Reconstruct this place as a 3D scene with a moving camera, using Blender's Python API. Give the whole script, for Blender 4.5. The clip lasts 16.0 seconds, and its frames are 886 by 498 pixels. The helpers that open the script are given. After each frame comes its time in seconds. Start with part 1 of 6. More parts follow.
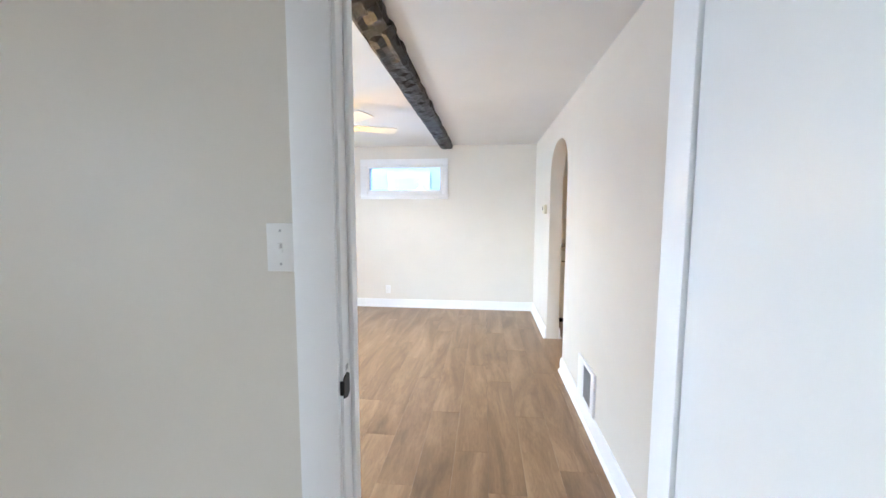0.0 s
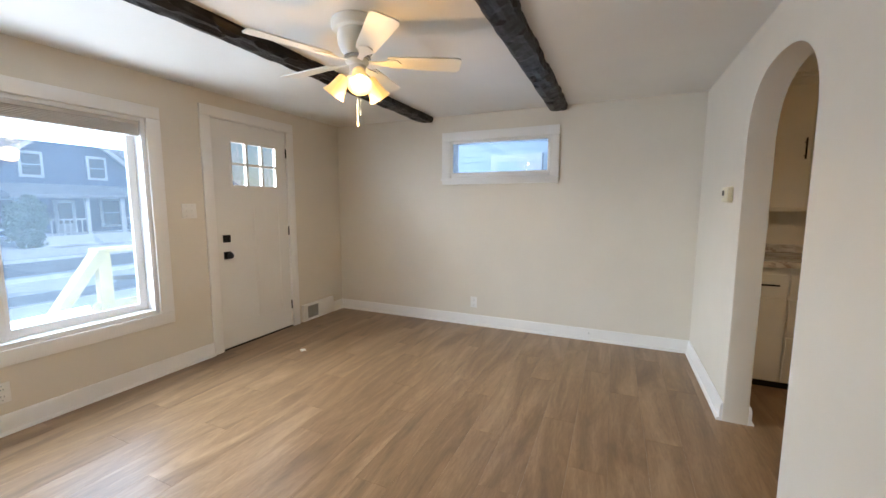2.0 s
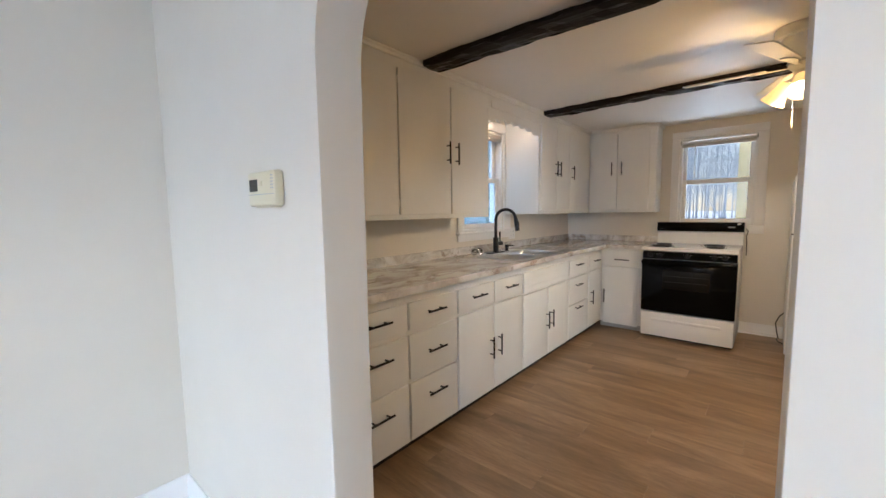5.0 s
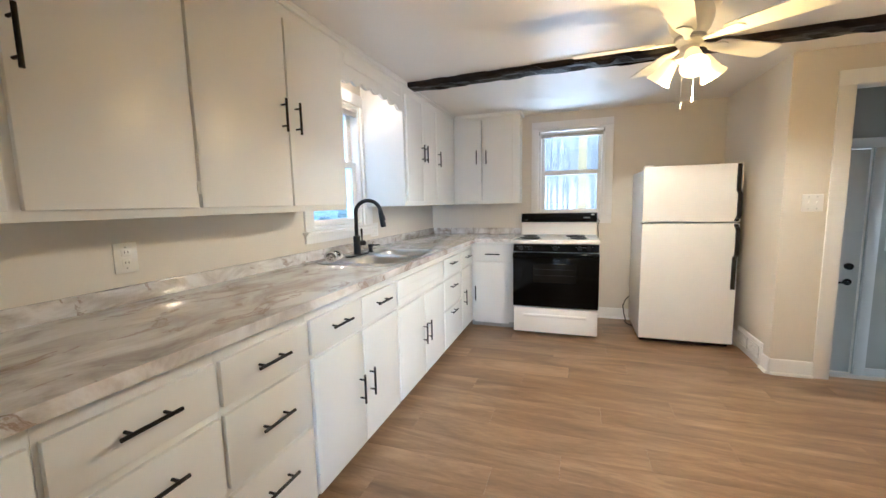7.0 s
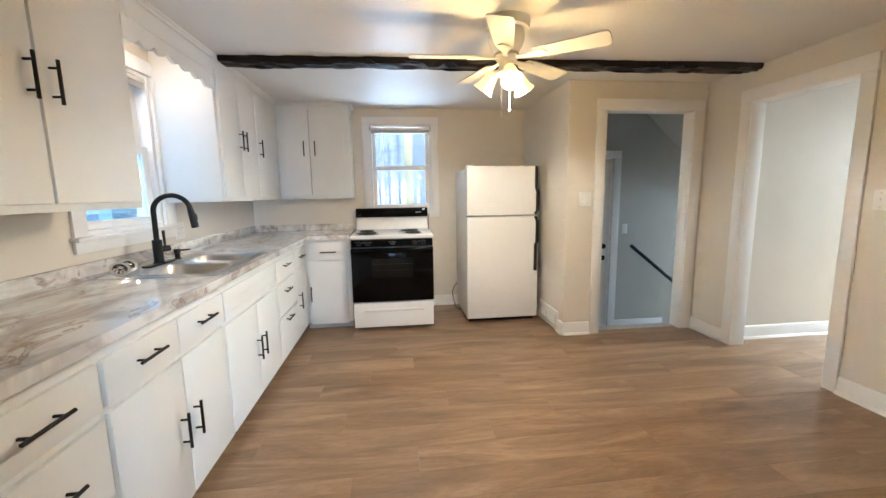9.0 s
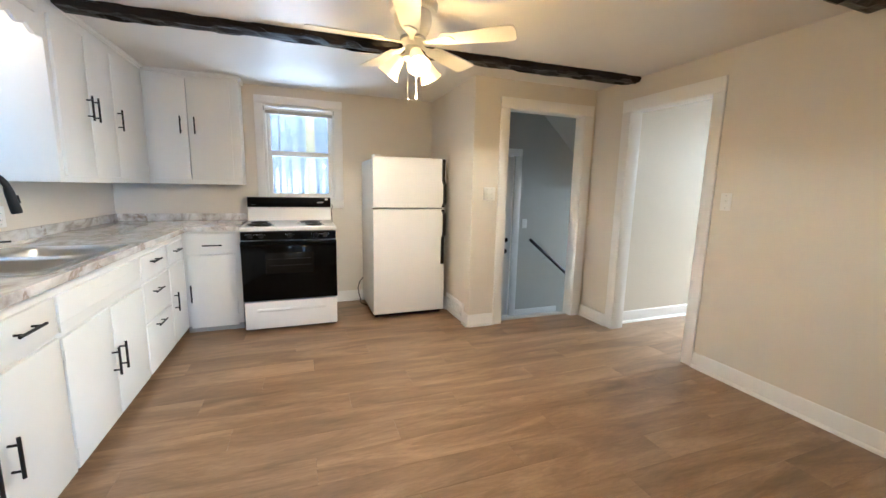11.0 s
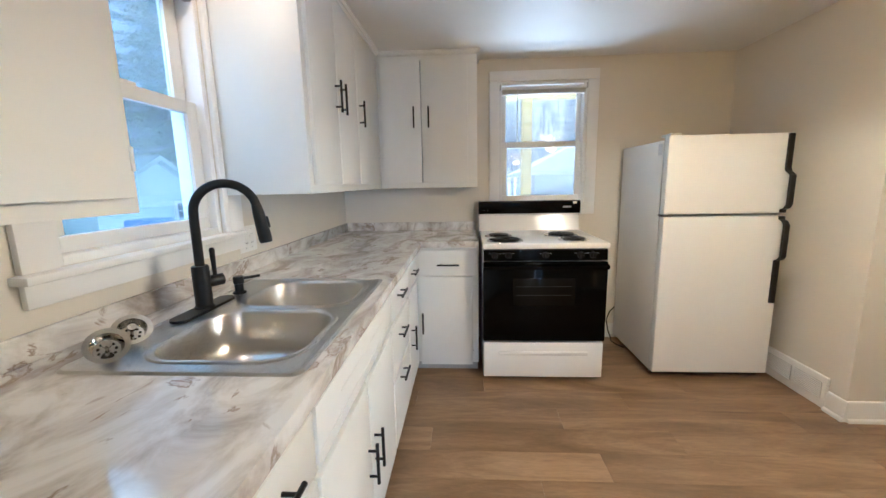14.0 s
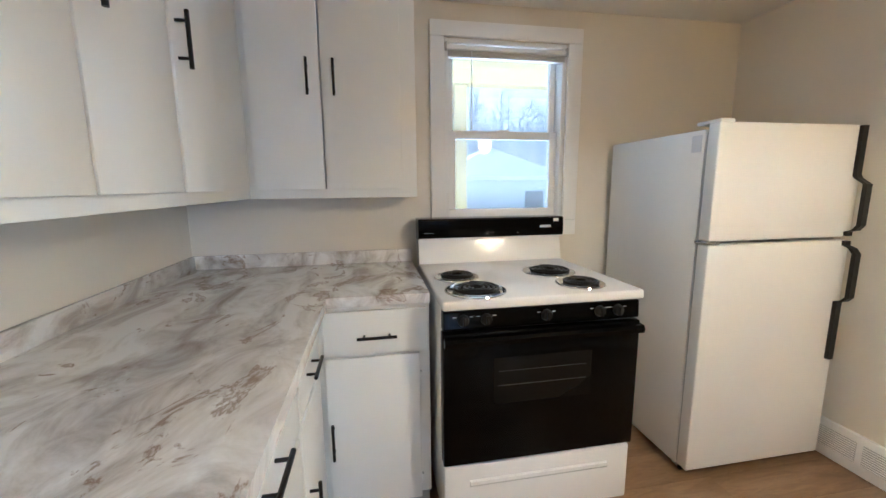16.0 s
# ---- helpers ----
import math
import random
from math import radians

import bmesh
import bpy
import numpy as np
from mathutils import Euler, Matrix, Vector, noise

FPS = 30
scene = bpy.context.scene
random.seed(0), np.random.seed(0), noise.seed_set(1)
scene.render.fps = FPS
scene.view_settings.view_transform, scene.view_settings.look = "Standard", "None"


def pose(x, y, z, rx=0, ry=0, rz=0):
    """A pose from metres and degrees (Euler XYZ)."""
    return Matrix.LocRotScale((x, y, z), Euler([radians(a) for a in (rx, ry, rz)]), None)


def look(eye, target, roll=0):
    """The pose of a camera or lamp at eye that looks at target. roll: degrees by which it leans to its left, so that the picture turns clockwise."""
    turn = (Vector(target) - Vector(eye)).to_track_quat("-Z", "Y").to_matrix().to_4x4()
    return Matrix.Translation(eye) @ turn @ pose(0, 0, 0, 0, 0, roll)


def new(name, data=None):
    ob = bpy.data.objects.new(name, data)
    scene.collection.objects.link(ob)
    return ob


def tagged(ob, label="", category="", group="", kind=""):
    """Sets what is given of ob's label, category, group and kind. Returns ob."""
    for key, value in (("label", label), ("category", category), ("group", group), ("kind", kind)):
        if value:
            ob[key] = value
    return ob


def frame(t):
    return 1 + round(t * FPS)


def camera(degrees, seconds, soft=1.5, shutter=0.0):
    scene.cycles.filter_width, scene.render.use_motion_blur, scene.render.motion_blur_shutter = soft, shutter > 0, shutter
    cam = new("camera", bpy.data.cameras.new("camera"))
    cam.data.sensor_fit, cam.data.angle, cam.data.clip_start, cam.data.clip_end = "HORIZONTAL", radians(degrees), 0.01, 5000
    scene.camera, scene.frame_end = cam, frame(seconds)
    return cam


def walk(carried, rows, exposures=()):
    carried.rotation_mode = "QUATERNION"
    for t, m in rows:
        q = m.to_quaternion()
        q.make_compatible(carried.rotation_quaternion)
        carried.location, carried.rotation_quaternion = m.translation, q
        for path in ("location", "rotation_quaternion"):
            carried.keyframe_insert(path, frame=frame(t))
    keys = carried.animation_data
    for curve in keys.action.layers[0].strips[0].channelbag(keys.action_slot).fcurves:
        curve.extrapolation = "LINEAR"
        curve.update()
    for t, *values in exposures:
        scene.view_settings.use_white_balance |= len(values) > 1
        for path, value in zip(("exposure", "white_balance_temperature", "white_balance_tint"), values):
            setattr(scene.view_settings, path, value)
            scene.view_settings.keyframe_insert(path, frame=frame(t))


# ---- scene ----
# The camera and its walk
cam = camera(97.6, 16.0)
PATH = [
    (0, (0.133, 0.689, 1.317), (-0.081, 2.668, 1.127), 0.1),
    (0.5, (0.174, 1.101, 1.312), (-0.265, 3.042, 1.116), -0.3),
    (1, (0.186, 1.408, 1.304), (-0.478, 3.283, 1.094), -0.5),
    (1.5, (0.146, 1.702, 1.287), (-0.706, 3.497, 1.059), -0.6),
    (2, (0.136, 2.06, 1.285), (-0.665, 3.879, 1.055), 0.1),
    (2.5, (0.121, 2.418, 1.295), (-0.393, 4.337, 1.071), 0.6),
    (3, (0.017, 2.78, 1.285), (-0.083, 4.764, 1.057), 0.2),
    (3.5, (-0.054, 3.129, 1.273), (0.341, 5.079, 1.066), -0.0),
    (4, (-0.027, 3.438, 1.271), (0.832, 5.234, 1.085), -0.2),
    (4.5, (0.055, 3.695, 1.279), (1.299, 5.251, 1.097), -0.7),
    (5, (0.272, 3.931, 1.277), (1.789, 5.221, 1.089), -0.8),
    (5.2, (0.34, 4.003, 1.271), (1.939, 5.189, 1.079), -0.8),
    (7.3, (0.851, 4.397, 1.263), (2.759, 4.945, 1.019), -1.0),
    (7.5, (0.856, 4.427, 1.264), (2.783, 4.897, 1.013), -0.8),
    (8, (0.874, 4.457, 1.268), (2.842, 4.701, 1.009), -0.9),
    (8.5, (0.873, 4.471, 1.279), (2.855, 4.471, 1.009), -0.9),
    (9, (0.879, 4.468, 1.28), (2.845, 4.239, 0.998), -0.9),
    (9.5, (0.892, 4.444, 1.276), (2.819, 3.996, 0.982), -0.8),
    (9.7, (0.894, 4.436, 1.274), (2.798, 3.901, 0.976), -0.7),
    (11.8, (1.124, 4.428, 1.263), (2.974, 3.737, 0.948), 1.3),
    (12, (1.177, 4.452, 1.263), (3.081, 3.931, 0.942), 1.4),
    (12.5, (1.308, 4.579, 1.267), (3.271, 4.406, 0.922), 0.6),
    (13, (1.516, 4.779, 1.31), (3.481, 4.779, 0.937), -0.4),
    (13.5, (1.831, 4.904, 1.291), (3.802, 4.966, 0.955), -1.2),
    (14, (2.11, 5.007, 1.283), (4.078, 5.124, 0.947), -1.1),
    (14.5, (2.415, 5.105, 1.286), (4.381, 5.271, 0.962), -0.9),
    (15, (2.694, 5.147, 1.283), (4.659, 5.338, 0.964), -0.6),
    (15.5, (2.967, 5.176, 1.277), (4.939, 5.2, 0.943), -0.4),
    (16, (3.216, 5.125, 1.296), (5.159, 4.772, 0.977), -0.5),
]
EXPOSURES = [
    (0.0, 1.17, 5650, 10), (0.5, 0.97, 5700, 10), (1.0, 0.72, 5480, 10), (1.5, 0.44, 6000, 10), (2.0, 0.20, 6300, 10), (2.5, 0.33, 6250, 10), (3.0, 0.44, 5700, 10), (3.5, 0.50, 5480, 10), (4.0, 0.60, 5480, 10),
    (4.5, 0.62, 5650, 10), (5.2, 0.84, 5350, 10), (7.3, 1.55, 4880, 5), (9.5, 1.49, 4900, 5), (12.0, 1.59, 4850, 5), (13.5, 1.28, 4850, 5), (14.5, 1.23, 5200, 5), (15.0, 1.17, 5300, 5), (16.0, 1.27, 4900, 5),
]

walk(cam, [(t, look(eye, target, roll)) for t, eye, target, roll in PATH], EXPOSURES)

# World, sun and large lights
world = bpy.data.worlds.new("sky")
scene.world = world
world.use_nodes = True
wn = world.node_tree
sky = wn.nodes.new("ShaderNodeTexSky")
sky.sky_type, sky.sun_disc = "NISHITA", False
SUN_EL, SUN_AZ = radians(38), radians(100)
sky.dust_density = 1.4
sky.sun_elevation, sky.sun_rotation = SUN_EL, SUN_AZ
wn.links.new(sky.outputs[0], wn.nodes["Background"].inputs[0])
wn.nodes["Background"].inputs[1].default_value = 0.085

sun = new("sun", bpy.data.lights.new("sun", "SUN"))
sun.data.energy, sun.data.angle, sun.data.color = 3.4, radians(0.5), (1.0, 0.95, 0.88)
sun_from = Vector((math.sin(SUN_AZ) * math.cos(SUN_EL), math.cos(SUN_AZ) * math.cos(SUN_EL), math.sin(SUN_EL)))
sun.matrix_world = look(sun_from * 30, (0, 0, 0))


def area_lamp(name, eye, target, sx, sy, watts, color):
    lamp = new(name, bpy.data.lights.new(name, "AREA"))
    lamp.data.shape, lamp.data.size, lamp.data.size_y = "RECTANGLE", sx, sy
    lamp.data.energy, lamp.data.color = watts, color
    lamp.matrix_world = look(eye, target)
    return lamp


def bulb_lamp(name, place, watts, radius, color):
    lamp = new(name, bpy.data.lights.new(name, "POINT"))
    lamp.data.energy, lamp.data.shadow_soft_size, lamp.data.color = watts, radius, color
    lamp.location = place
    return lamp


def down_lamp(name, place, watts, radius, color, cone=172):
    """The downward light of a ring of open shades."""
    lamp = new(name, bpy.data.lights.new(name, "SPOT"))
    lamp.data.energy, lamp.data.shadow_soft_size, lamp.data.color = watts, radius, color
    lamp.data.spot_size, lamp.data.spot_blend = radians(cone), 0.25
    lamp.location = place
    return lamp


SKYBLUE, SNOWLIGHT, WARM, AMBER = (0.82, 0.92, 1.0), (0.86, 0.94, 1.0), (1.0, 0.80, 0.55), (1.0, 0.57, 0.18)
# sky and snow light that comes in at the windows
area_lamp("skylight_west", (-6.2, 2.95, 3.9), (-2.9, 3.0, 1.2), 10.0, 4.4, 1950, SKYBLUE)
area_lamp("snowlight_west", (-3.75, 2.95, 0.02), (-1.0, 3.2, 2.0), 1.9, 0.9, 90, SNOWLIGHT)
area_lamp("skylight_southwest", (-6.0, 0.55, 1.7), (-2.9, 2.75, 1.3), 3.0, 3.2, 400, SKYBLUE)
area_lamp("skylight_north", (-0.95, 7.4, 3.9), (-0.95, 5.9, 1.6), 3.0, 1.6, 90, SKYBLUE)
area_lamp("skylight_sink", (3.2, 8.0, 5.3), (3.3, 5.9, 1.6), 7.0, 4.0, 185, (0.56, 0.80, 1.0))
area_lamp("skylight_stove", (6.7, 4.4, 0.20), (4.6, 4.3, 1.7), 2.4, 1.4, 70, SNOWLIGHT)
# bedroom daylight, let in by an unseen opening
area_lamp("skylight_bedroom", (-5.2, 0.2, 3.4), (-2.0, 0.3, 1.2), 4.5, 3.0, 260, SKYBLUE)
# lamps added behind unseen openings to brighten the hall and the stairwell
area_lamp("hall_fill", (3.1, -2.8, 2.6), (3.3, 0.9, 0.7), 1.5, 1.5, 270, (1.0, 0.93, 0.78))
area_lamp("stairs_fill", (4.75, -2.6, 1.0), (4.75, 2.2, 0.9), 1.0, 1.2, 55, (1.0, 0.98, 0.93))

# Materials


def material(name, rough=0.5, metal=0.0):
    m = bpy.data.materials.new(name)
    m.use_nodes = True
    nt = m.node_tree
    b = nt.nodes["Principled BSDF"]
    b.inputs["Roughness"].default_value = rough
    b.inputs["Metallic"].default_value = metal
    return m, nt, b


def node(nt, kind, **sets):
    n = nt.nodes.new(kind)
    for k, v in sets.items():
        n.inputs[k.replace("_", " ")].default_value = v
    return n


def coords(nt, scale=(1, 1, 1), kind="Object"):
    tc = nt.nodes.new("ShaderNodeTexCoord")
    mp = nt.nodes.new("ShaderNodeMapping")
    mp.inputs["Scale"].default_value = scale
    nt.links.new(tc.outputs[kind], mp.inputs["Vector"])
    return mp.outputs["Vector"]


def world_coords(nt, scale=(1, 1, 1)):
    g = nt.nodes.new("ShaderNodeNewGeometry")
    mp = nt.nodes.new("ShaderNodeMapping")
    mp.inputs["Scale"].default_value = scale
    nt.links.new(g.outputs["Position"], mp.inputs["Vector"])
    return mp.outputs["Vector"]


def ramp(nt, source, stops):
    r = nt.nodes.new("ShaderNodeValToRGB")
    els = r.color_ramp.elements
    while len(els) < len(stops):
        els.new(0.5)
    for e, (p, c) in zip(els, stops):
        e.position = p
        e.color = (*c, 1) if len(c) == 3 else c
    nt.links.new(source, r.inputs[0])
    return r.outputs[0]


def mixed(nt, fac, a, b, blend="MIX"):
    m = nt.nodes.new("ShaderNodeMix")
    m.data_type, m.blend_type = "RGBA", blend
    for i, v in ((0, fac), (6, a), (7, b)):
        if isinstance(v, (int, float)):
            m.inputs[i].default_value = v
        elif isinstance(v, tuple):
            m.inputs[i].default_value = (*v, 1)
        else:
            nt.links.new(v, m.inputs[i])
    return m.outputs[2]


def bumped(nt, b, height, strength=0.2, distance=0.002):
    n = nt.nodes.new("ShaderNodeBump")
    n.inputs["Strength"].default_value, n.inputs["Distance"].default_value = strength, distance
    nt.links.new(height, n.inputs["Height"])
    nt.links.new(n.outputs[0], b.inputs["Normal"])


def noise_tex(nt, vec, scale, detail=4.0, rough=0.55, distort=0.0):
    n = nt.nodes.new("ShaderNodeTexNoise")
    for k, v in (("Scale", scale), ("Detail", detail), ("Roughness", rough), ("Distortion", distort)):
        n.inputs[k].default_value = v
    nt.links.new(vec, n.inputs["Vector"])
    return n.outputs[0]


def paint(name, color, rough=0.5, vary=0.05, grain=220.0, strength=0.12, spec=0.5, coarse=2.0):
    """A rolled or brushed paint: slow stains, fine stipple, uneven sheen."""
    m, nt, b = material(name, rough)
    v = world_coords(nt)
    slow = noise_tex(nt, v, coarse, 5)
    dark = tuple(c * (1 - vary) for c in color)
    lite = tuple(min(1, c * (1 + vary)) for c in color)
    nt.links.new(ramp(nt, slow, [(0.3, dark), (0.7, lite)]), b.inputs["Base Color"])
    fine = noise_tex(nt, v, grain, 3)
    bumped(nt, b, fine, strength, 0.001)
    r = nt.nodes.new("ShaderNodeMapRange")
    r.inputs["To Min"].default_value, r.inputs["To Max"].default_value = max(0.02, rough - 0.06), min(1, rough + 0.08)
    nt.links.new(noise_tex(nt, v, 6.0, 3), r.inputs["Value"])
    nt.links.new(r.outputs[0], b.inputs["Roughness"])
    b.inputs["Specular IOR Level"].default_value = spec
    return m


WALL = paint("beige_wall_paint", (0.68, 0.632, 0.545), 0.48, 0.025, 160, 0.10)
CEIL = paint("ceiling_paint", (0.74, 0.72, 0.68), 0.36, 0.04, 90, 0.16, 0.5, 1.2)
# the beige paint, greyed so the stairwell's dim cool light is in its colour
STAIRWALL = paint("shaded_wall_paint", (0.47, 0.465, 0.425), 0.5, 0.03, 160, 0.10)
TRIM = paint("white_trim_paint", (0.80, 0.79, 0.77), 0.32, 0.02, 60, 0.06)
CABINET = paint("white_cabinet_paint", (0.755, 0.752, 0.715), 0.34, 0.03, 45, 0.10)
GAPSHADE = paint("shadow_gap_paint", (0.42, 0.42, 0.42), 0.6, 0.05)
DOORPAINT = paint("door_paint", (0.74, 0.73, 0.70), 0.36, 0.02, 60, 0.06)
VINYL = paint("white_vinyl", (0.80, 0.80, 0.79), 0.30, 0.01, 40, 0.02)
PLASTIC = paint("white_plastic", (0.78, 0.77, 0.74), 0.30, 0.01, 40, 0.01)
IVORY = paint("ivory_plastic", (0.66, 0.60, 0.42), 0.35, 0.02, 40, 0.02)
FANWHITE = paint("fan_white_enamel", (0.76, 0.74, 0.68), 0.30, 0.02, 40, 0.02)
ENAMEL = paint("white_enamel", (0.80, 0.79, 0.77), 0.16, 0.01, 30, 0.01)
FRIDGE = paint("fridge_white_enamel", (0.78, 0.765, 0.73), 0.34, 0.015, 420, 0.22)
BLACKMETAL = paint("matte_black_metal", (0.005, 0.005, 0.0055), 0.36, 0.2, 200, 0.04, 0.25)
BLACKGLOSS = paint("black_enamel", (0.002, 0.002, 0.002), 0.10, 0.1, 30, 0.01, 0.10)
BLACKPLASTIC = paint("black_plastic", (0.010, 0.009, 0.008), 0.40, 0.15, 150, 0.1, 0.3)
DARKVOID = paint("dark_interior", (0.02, 0.02, 0.02), 0.8, 0.1)
GREYMETAL = paint("galvanised_metal", (0.42, 0.42, 0.41), 0.45, 0.06, 120, 0.05)
BLIND = paint("blind_slats", (0.55, 0.52, 0.48), 0.5, 0.05)
SCREEN = paint("dark_display", (0.03, 0.035, 0.03), 0.2, 0.1)


def steel(name, base, rough, stretch):
    m, nt, b = material(name, rough, 1.0)
    v = coords(nt, stretch)
    n = noise_tex(nt, v, 60, 4, 0.7)
    nt.links.new(ramp(nt, n, [(0.25, tuple(c * 0.88 for c in base)), (0.75, base)]), b.inputs["Base Color"])
    r = nt.nodes.new("ShaderNodeMapRange")
    r.inputs["To Min"].default_value, r.inputs["To Max"].default_value = rough - 0.03, rough + 0.05
    nt.links.new(n, r.inputs["Value"])
    nt.links.new(r.outputs[0], b.inputs["Roughness"])
    bumped(nt, b, n, 0.025, 0.0004)
    return m


STEEL = steel("brushed_stainless", (0.56, 0.55, 0.53), 0.27, (1, 24, 24))
CHROME = steel("chrome", (0.75, 0.75, 0.74), 0.08, (1, 1, 1))


def plank_material():
    m, nt, b = material("oak_vinyl_plank", 0.40)
    info = nt.nodes.new("ShaderNodeObjectInfo")
    v = world_coords(nt, (1, 0.17, 1))
    jump = nt.nodes.new("ShaderNodeVectorMath")
    jump.operation = "SCALE"
    comb = nt.nodes.new("ShaderNodeCombineXYZ")
    for i in range(3):
        nt.links.new(info.outputs["Random"], comb.inputs[i])
    nt.links.new(comb.outputs[0], jump.inputs[0])
    jump.inputs["Scale"].default_value = 37.0
    add = nt.nodes.new("ShaderNodeVectorMath")
    nt.links.new(v, add.inputs[0])
    nt.links.new(jump.outputs[0], add.inputs[1])
    p = add.outputs[0]
    broad = noise_tex(nt, p, 5.0, 5, 0.6, 1.3)
    grain = noise_tex(nt, p, 46, 6, 0.65, 1.4)
    tone = ramp(nt, broad, [(0.24, (0.124, 0.073, 0.038)), (0.5, (0.252, 0.159, 0.085)), (0.76, (0.402, 0.270, 0.159))])
    fine = ramp(nt, grain, [(0.28, (0.80, 0.78, 0.76)), (0.62, (1.06, 1.05, 1.04))])
    col = mixed(nt, 1.0, tone, fine, "MULTIPLY")
    hue = nt.nodes.new("ShaderNodeHueSaturation")
    mr = nt.nodes.new("ShaderNodeMapRange")
    mr.inputs["To Min"].default_value, mr.inputs["To Max"].default_value = 0.94, 1.06
    nt.links.new(info.outputs["Random"], mr.inputs["Value"])
    nt.links.new(mr.outputs[0], hue.inputs["Value"])
    nt.links.new(col, hue.inputs["Color"])
    nt.links.new(hue.outputs[0], b.inputs["Base Color"])
    rr = nt.nodes.new("ShaderNodeMapRange")
    rr.inputs["To Min"].default_value, rr.inputs["To Max"].default_value = 0.27, 0.41
    nt.links.new(grain, rr.inputs["Value"])
    nt.links.new(rr.outputs[0], b.inputs["Roughness"])
    bumped(nt, b, grain, 0.12, 0.0008)
    return m


PLANK = plank_material()


def beam_material():
    m, nt, b = material("dark_hewn_timber", 0.38)
    v = world_coords(nt, (1, 0.16, 1))
    g = noise_tex(nt, v, 34, 6, 0.65, 1.0)
    nt.links.new(ramp(nt, g, [(0.3, (0.003, 0.0022, 0.002)), (0.60, (0.010, 0.006, 0.0045)), (0.88, (0.040, 0.021, 0.013))]), b.inputs["Base Color"])
    rr = nt.nodes.new("ShaderNodeMapRange")
    rr.inputs["To Min"].default_value, rr.inputs["To Max"].default_value = 0.24, 0.55
    nt.links.new(noise_tex(nt, world_coords(nt), 18, 3), rr.inputs["Value"])
    nt.links.new(rr.outputs[0], b.inputs["Roughness"])
    bumped(nt, b, g, 0.7, 0.006)
    b.inputs["Specular IOR Level"].default_value = 0.22
    return m


BEAM = beam_material()


def laminate():
    m, nt, b = material("marbled_laminate", 0.085)
    v = world_coords(nt)
    rot = nt.nodes.new("ShaderNodeMapping")
    rot.inputs["Rotation"].default_value = (0, 0, radians(2))
    nt.links.new(v, rot.inputs["Vector"])
    squeeze = nt.nodes.new("ShaderNodeMapping")
    squeeze.inputs["Scale"].default_value = (1.0, 1.75, 1.6)
    nt.links.new(rot.outputs[0], squeeze.inputs["Vector"])
    p = squeeze.outputs[0]
    cloud = noise_tex(nt, p, 3.4, 8, 0.62, 1.2)
    base = ramp(nt, cloud, [(0.30, (0.33, 0.285, 0.25)), (0.41, (0.47, 0.43, 0.395)), (0.50, (0.64, 0.61, 0.58)), (0.60, (0.79, 0.775, 0.755))])
    off = nt.nodes.new("ShaderNodeVectorMath")
    off.inputs[1].default_value = (3.7, 9.1, 2.2)
    nt.links.new(p, off.inputs[0])
    streak = noise_tex(nt, off.outputs[0], 4.2, 6, 0.62, 1.1)
    mask = ramp(nt, streak, [(0.585, (0, 0, 0)), (0.615, (0.80, 0.80, 0.80)), (0.640, (0.18, 0.18, 0.18)), (0.72, (0.8, 0.8, 0.8))])
    col = mixed(nt, mask, base, (0.23, 0.145, 0.092))
    nt.links.new(col, b.inputs["Base Color"])
    bumped(nt, b, noise_tex(nt, v, 260, 2), 0.03, 0.0004)
    b.inputs["Specular IOR Level"].default_value = 1.0
    return m


LAMINATE = laminate()


def glass(name, tint=(1, 1, 1), rough=0.0):
    m, nt, b = material(name, rough)
    b.inputs["Base Color"].default_value = (*tint, 1)
    b.inputs["Transmission Weight"].default_value = 1.0
    b.inputs["IOR"].default_value = 1.45
    return m


GLASS = glass("window_glass", (0.97, 0.985, 1.0))


def glow(name, color, strength, body=(0.9, 0.85, 0.75)):
    m, nt, b = material(name, 0.35)
    b.inputs["Base Color"].default_value = (*body, 1)
    b.inputs["Emission Color"].default_value = (*color, 1)
    b.inputs["Emission Strength"].default_value = strength
    return m



def veiled_glass(name, tint, lo, hi, haze=(0.74, 0.85, 0.96)):
    """Panes tinted to dim the view, with a translucent veil for glare haze."""
    m, nt, b = material(name, 0.0)
    b.inputs["Base Color"].default_value = (*tint, 1)
    b.inputs["Transmission Weight"].default_value = 1.0
    veil = nt.nodes.new("ShaderNodeBsdfTranslucent")
    veil.inputs["Color"].default_value = (*haze, 1)
    mix = nt.nodes.new("ShaderNodeMixShader")
    r = nt.nodes.new("ShaderNodeMapRange")
    r.inputs["To Min"].default_value, r.inputs["To Max"].default_value = lo, hi
    nt.links.new(noise_tex(nt, world_coords(nt), 9.0, 4), r.inputs["Value"])
    nt.links.new(r.outputs[0], mix.inputs[0])
    nt.links.new(b.outputs[0], mix.inputs[1])
    nt.links.new(veil.outputs[0], mix.inputs[2])
    nt.links.new(mix.outputs[0], nt.nodes["Material Output"].inputs["Surface"])
    return m


VEILGLASS = veiled_glass("veiled_window_glass", (0.64, 0.69, 0.72), 0.095, 0.140, (0.72, 0.86, 0.93))
STOVEGLASS = veiled_glass("veiled_stove_window_glass", (0.55, 0.57, 0.59), 0.045, 0.070, (0.92, 0.92, 0.89))
PICTUREGLASS = veiled_glass("veiled_picture_window_glass", (0.40, 0.48, 0.61), 0.020, 0.030, (0.60, 0.80, 1.0))
SHADEGLASS = glow("lit_frosted_glass", (1.0, 0.60, 0.18), 0.55, (0.80, 0.64, 0.36))
BULB = glow("lit_bulb", (1.0, 0.80, 0.48), 12.0)
CANLIGHT = glow("lit_recessed_lens", (1.0, 0.80, 0.58), 9.0)

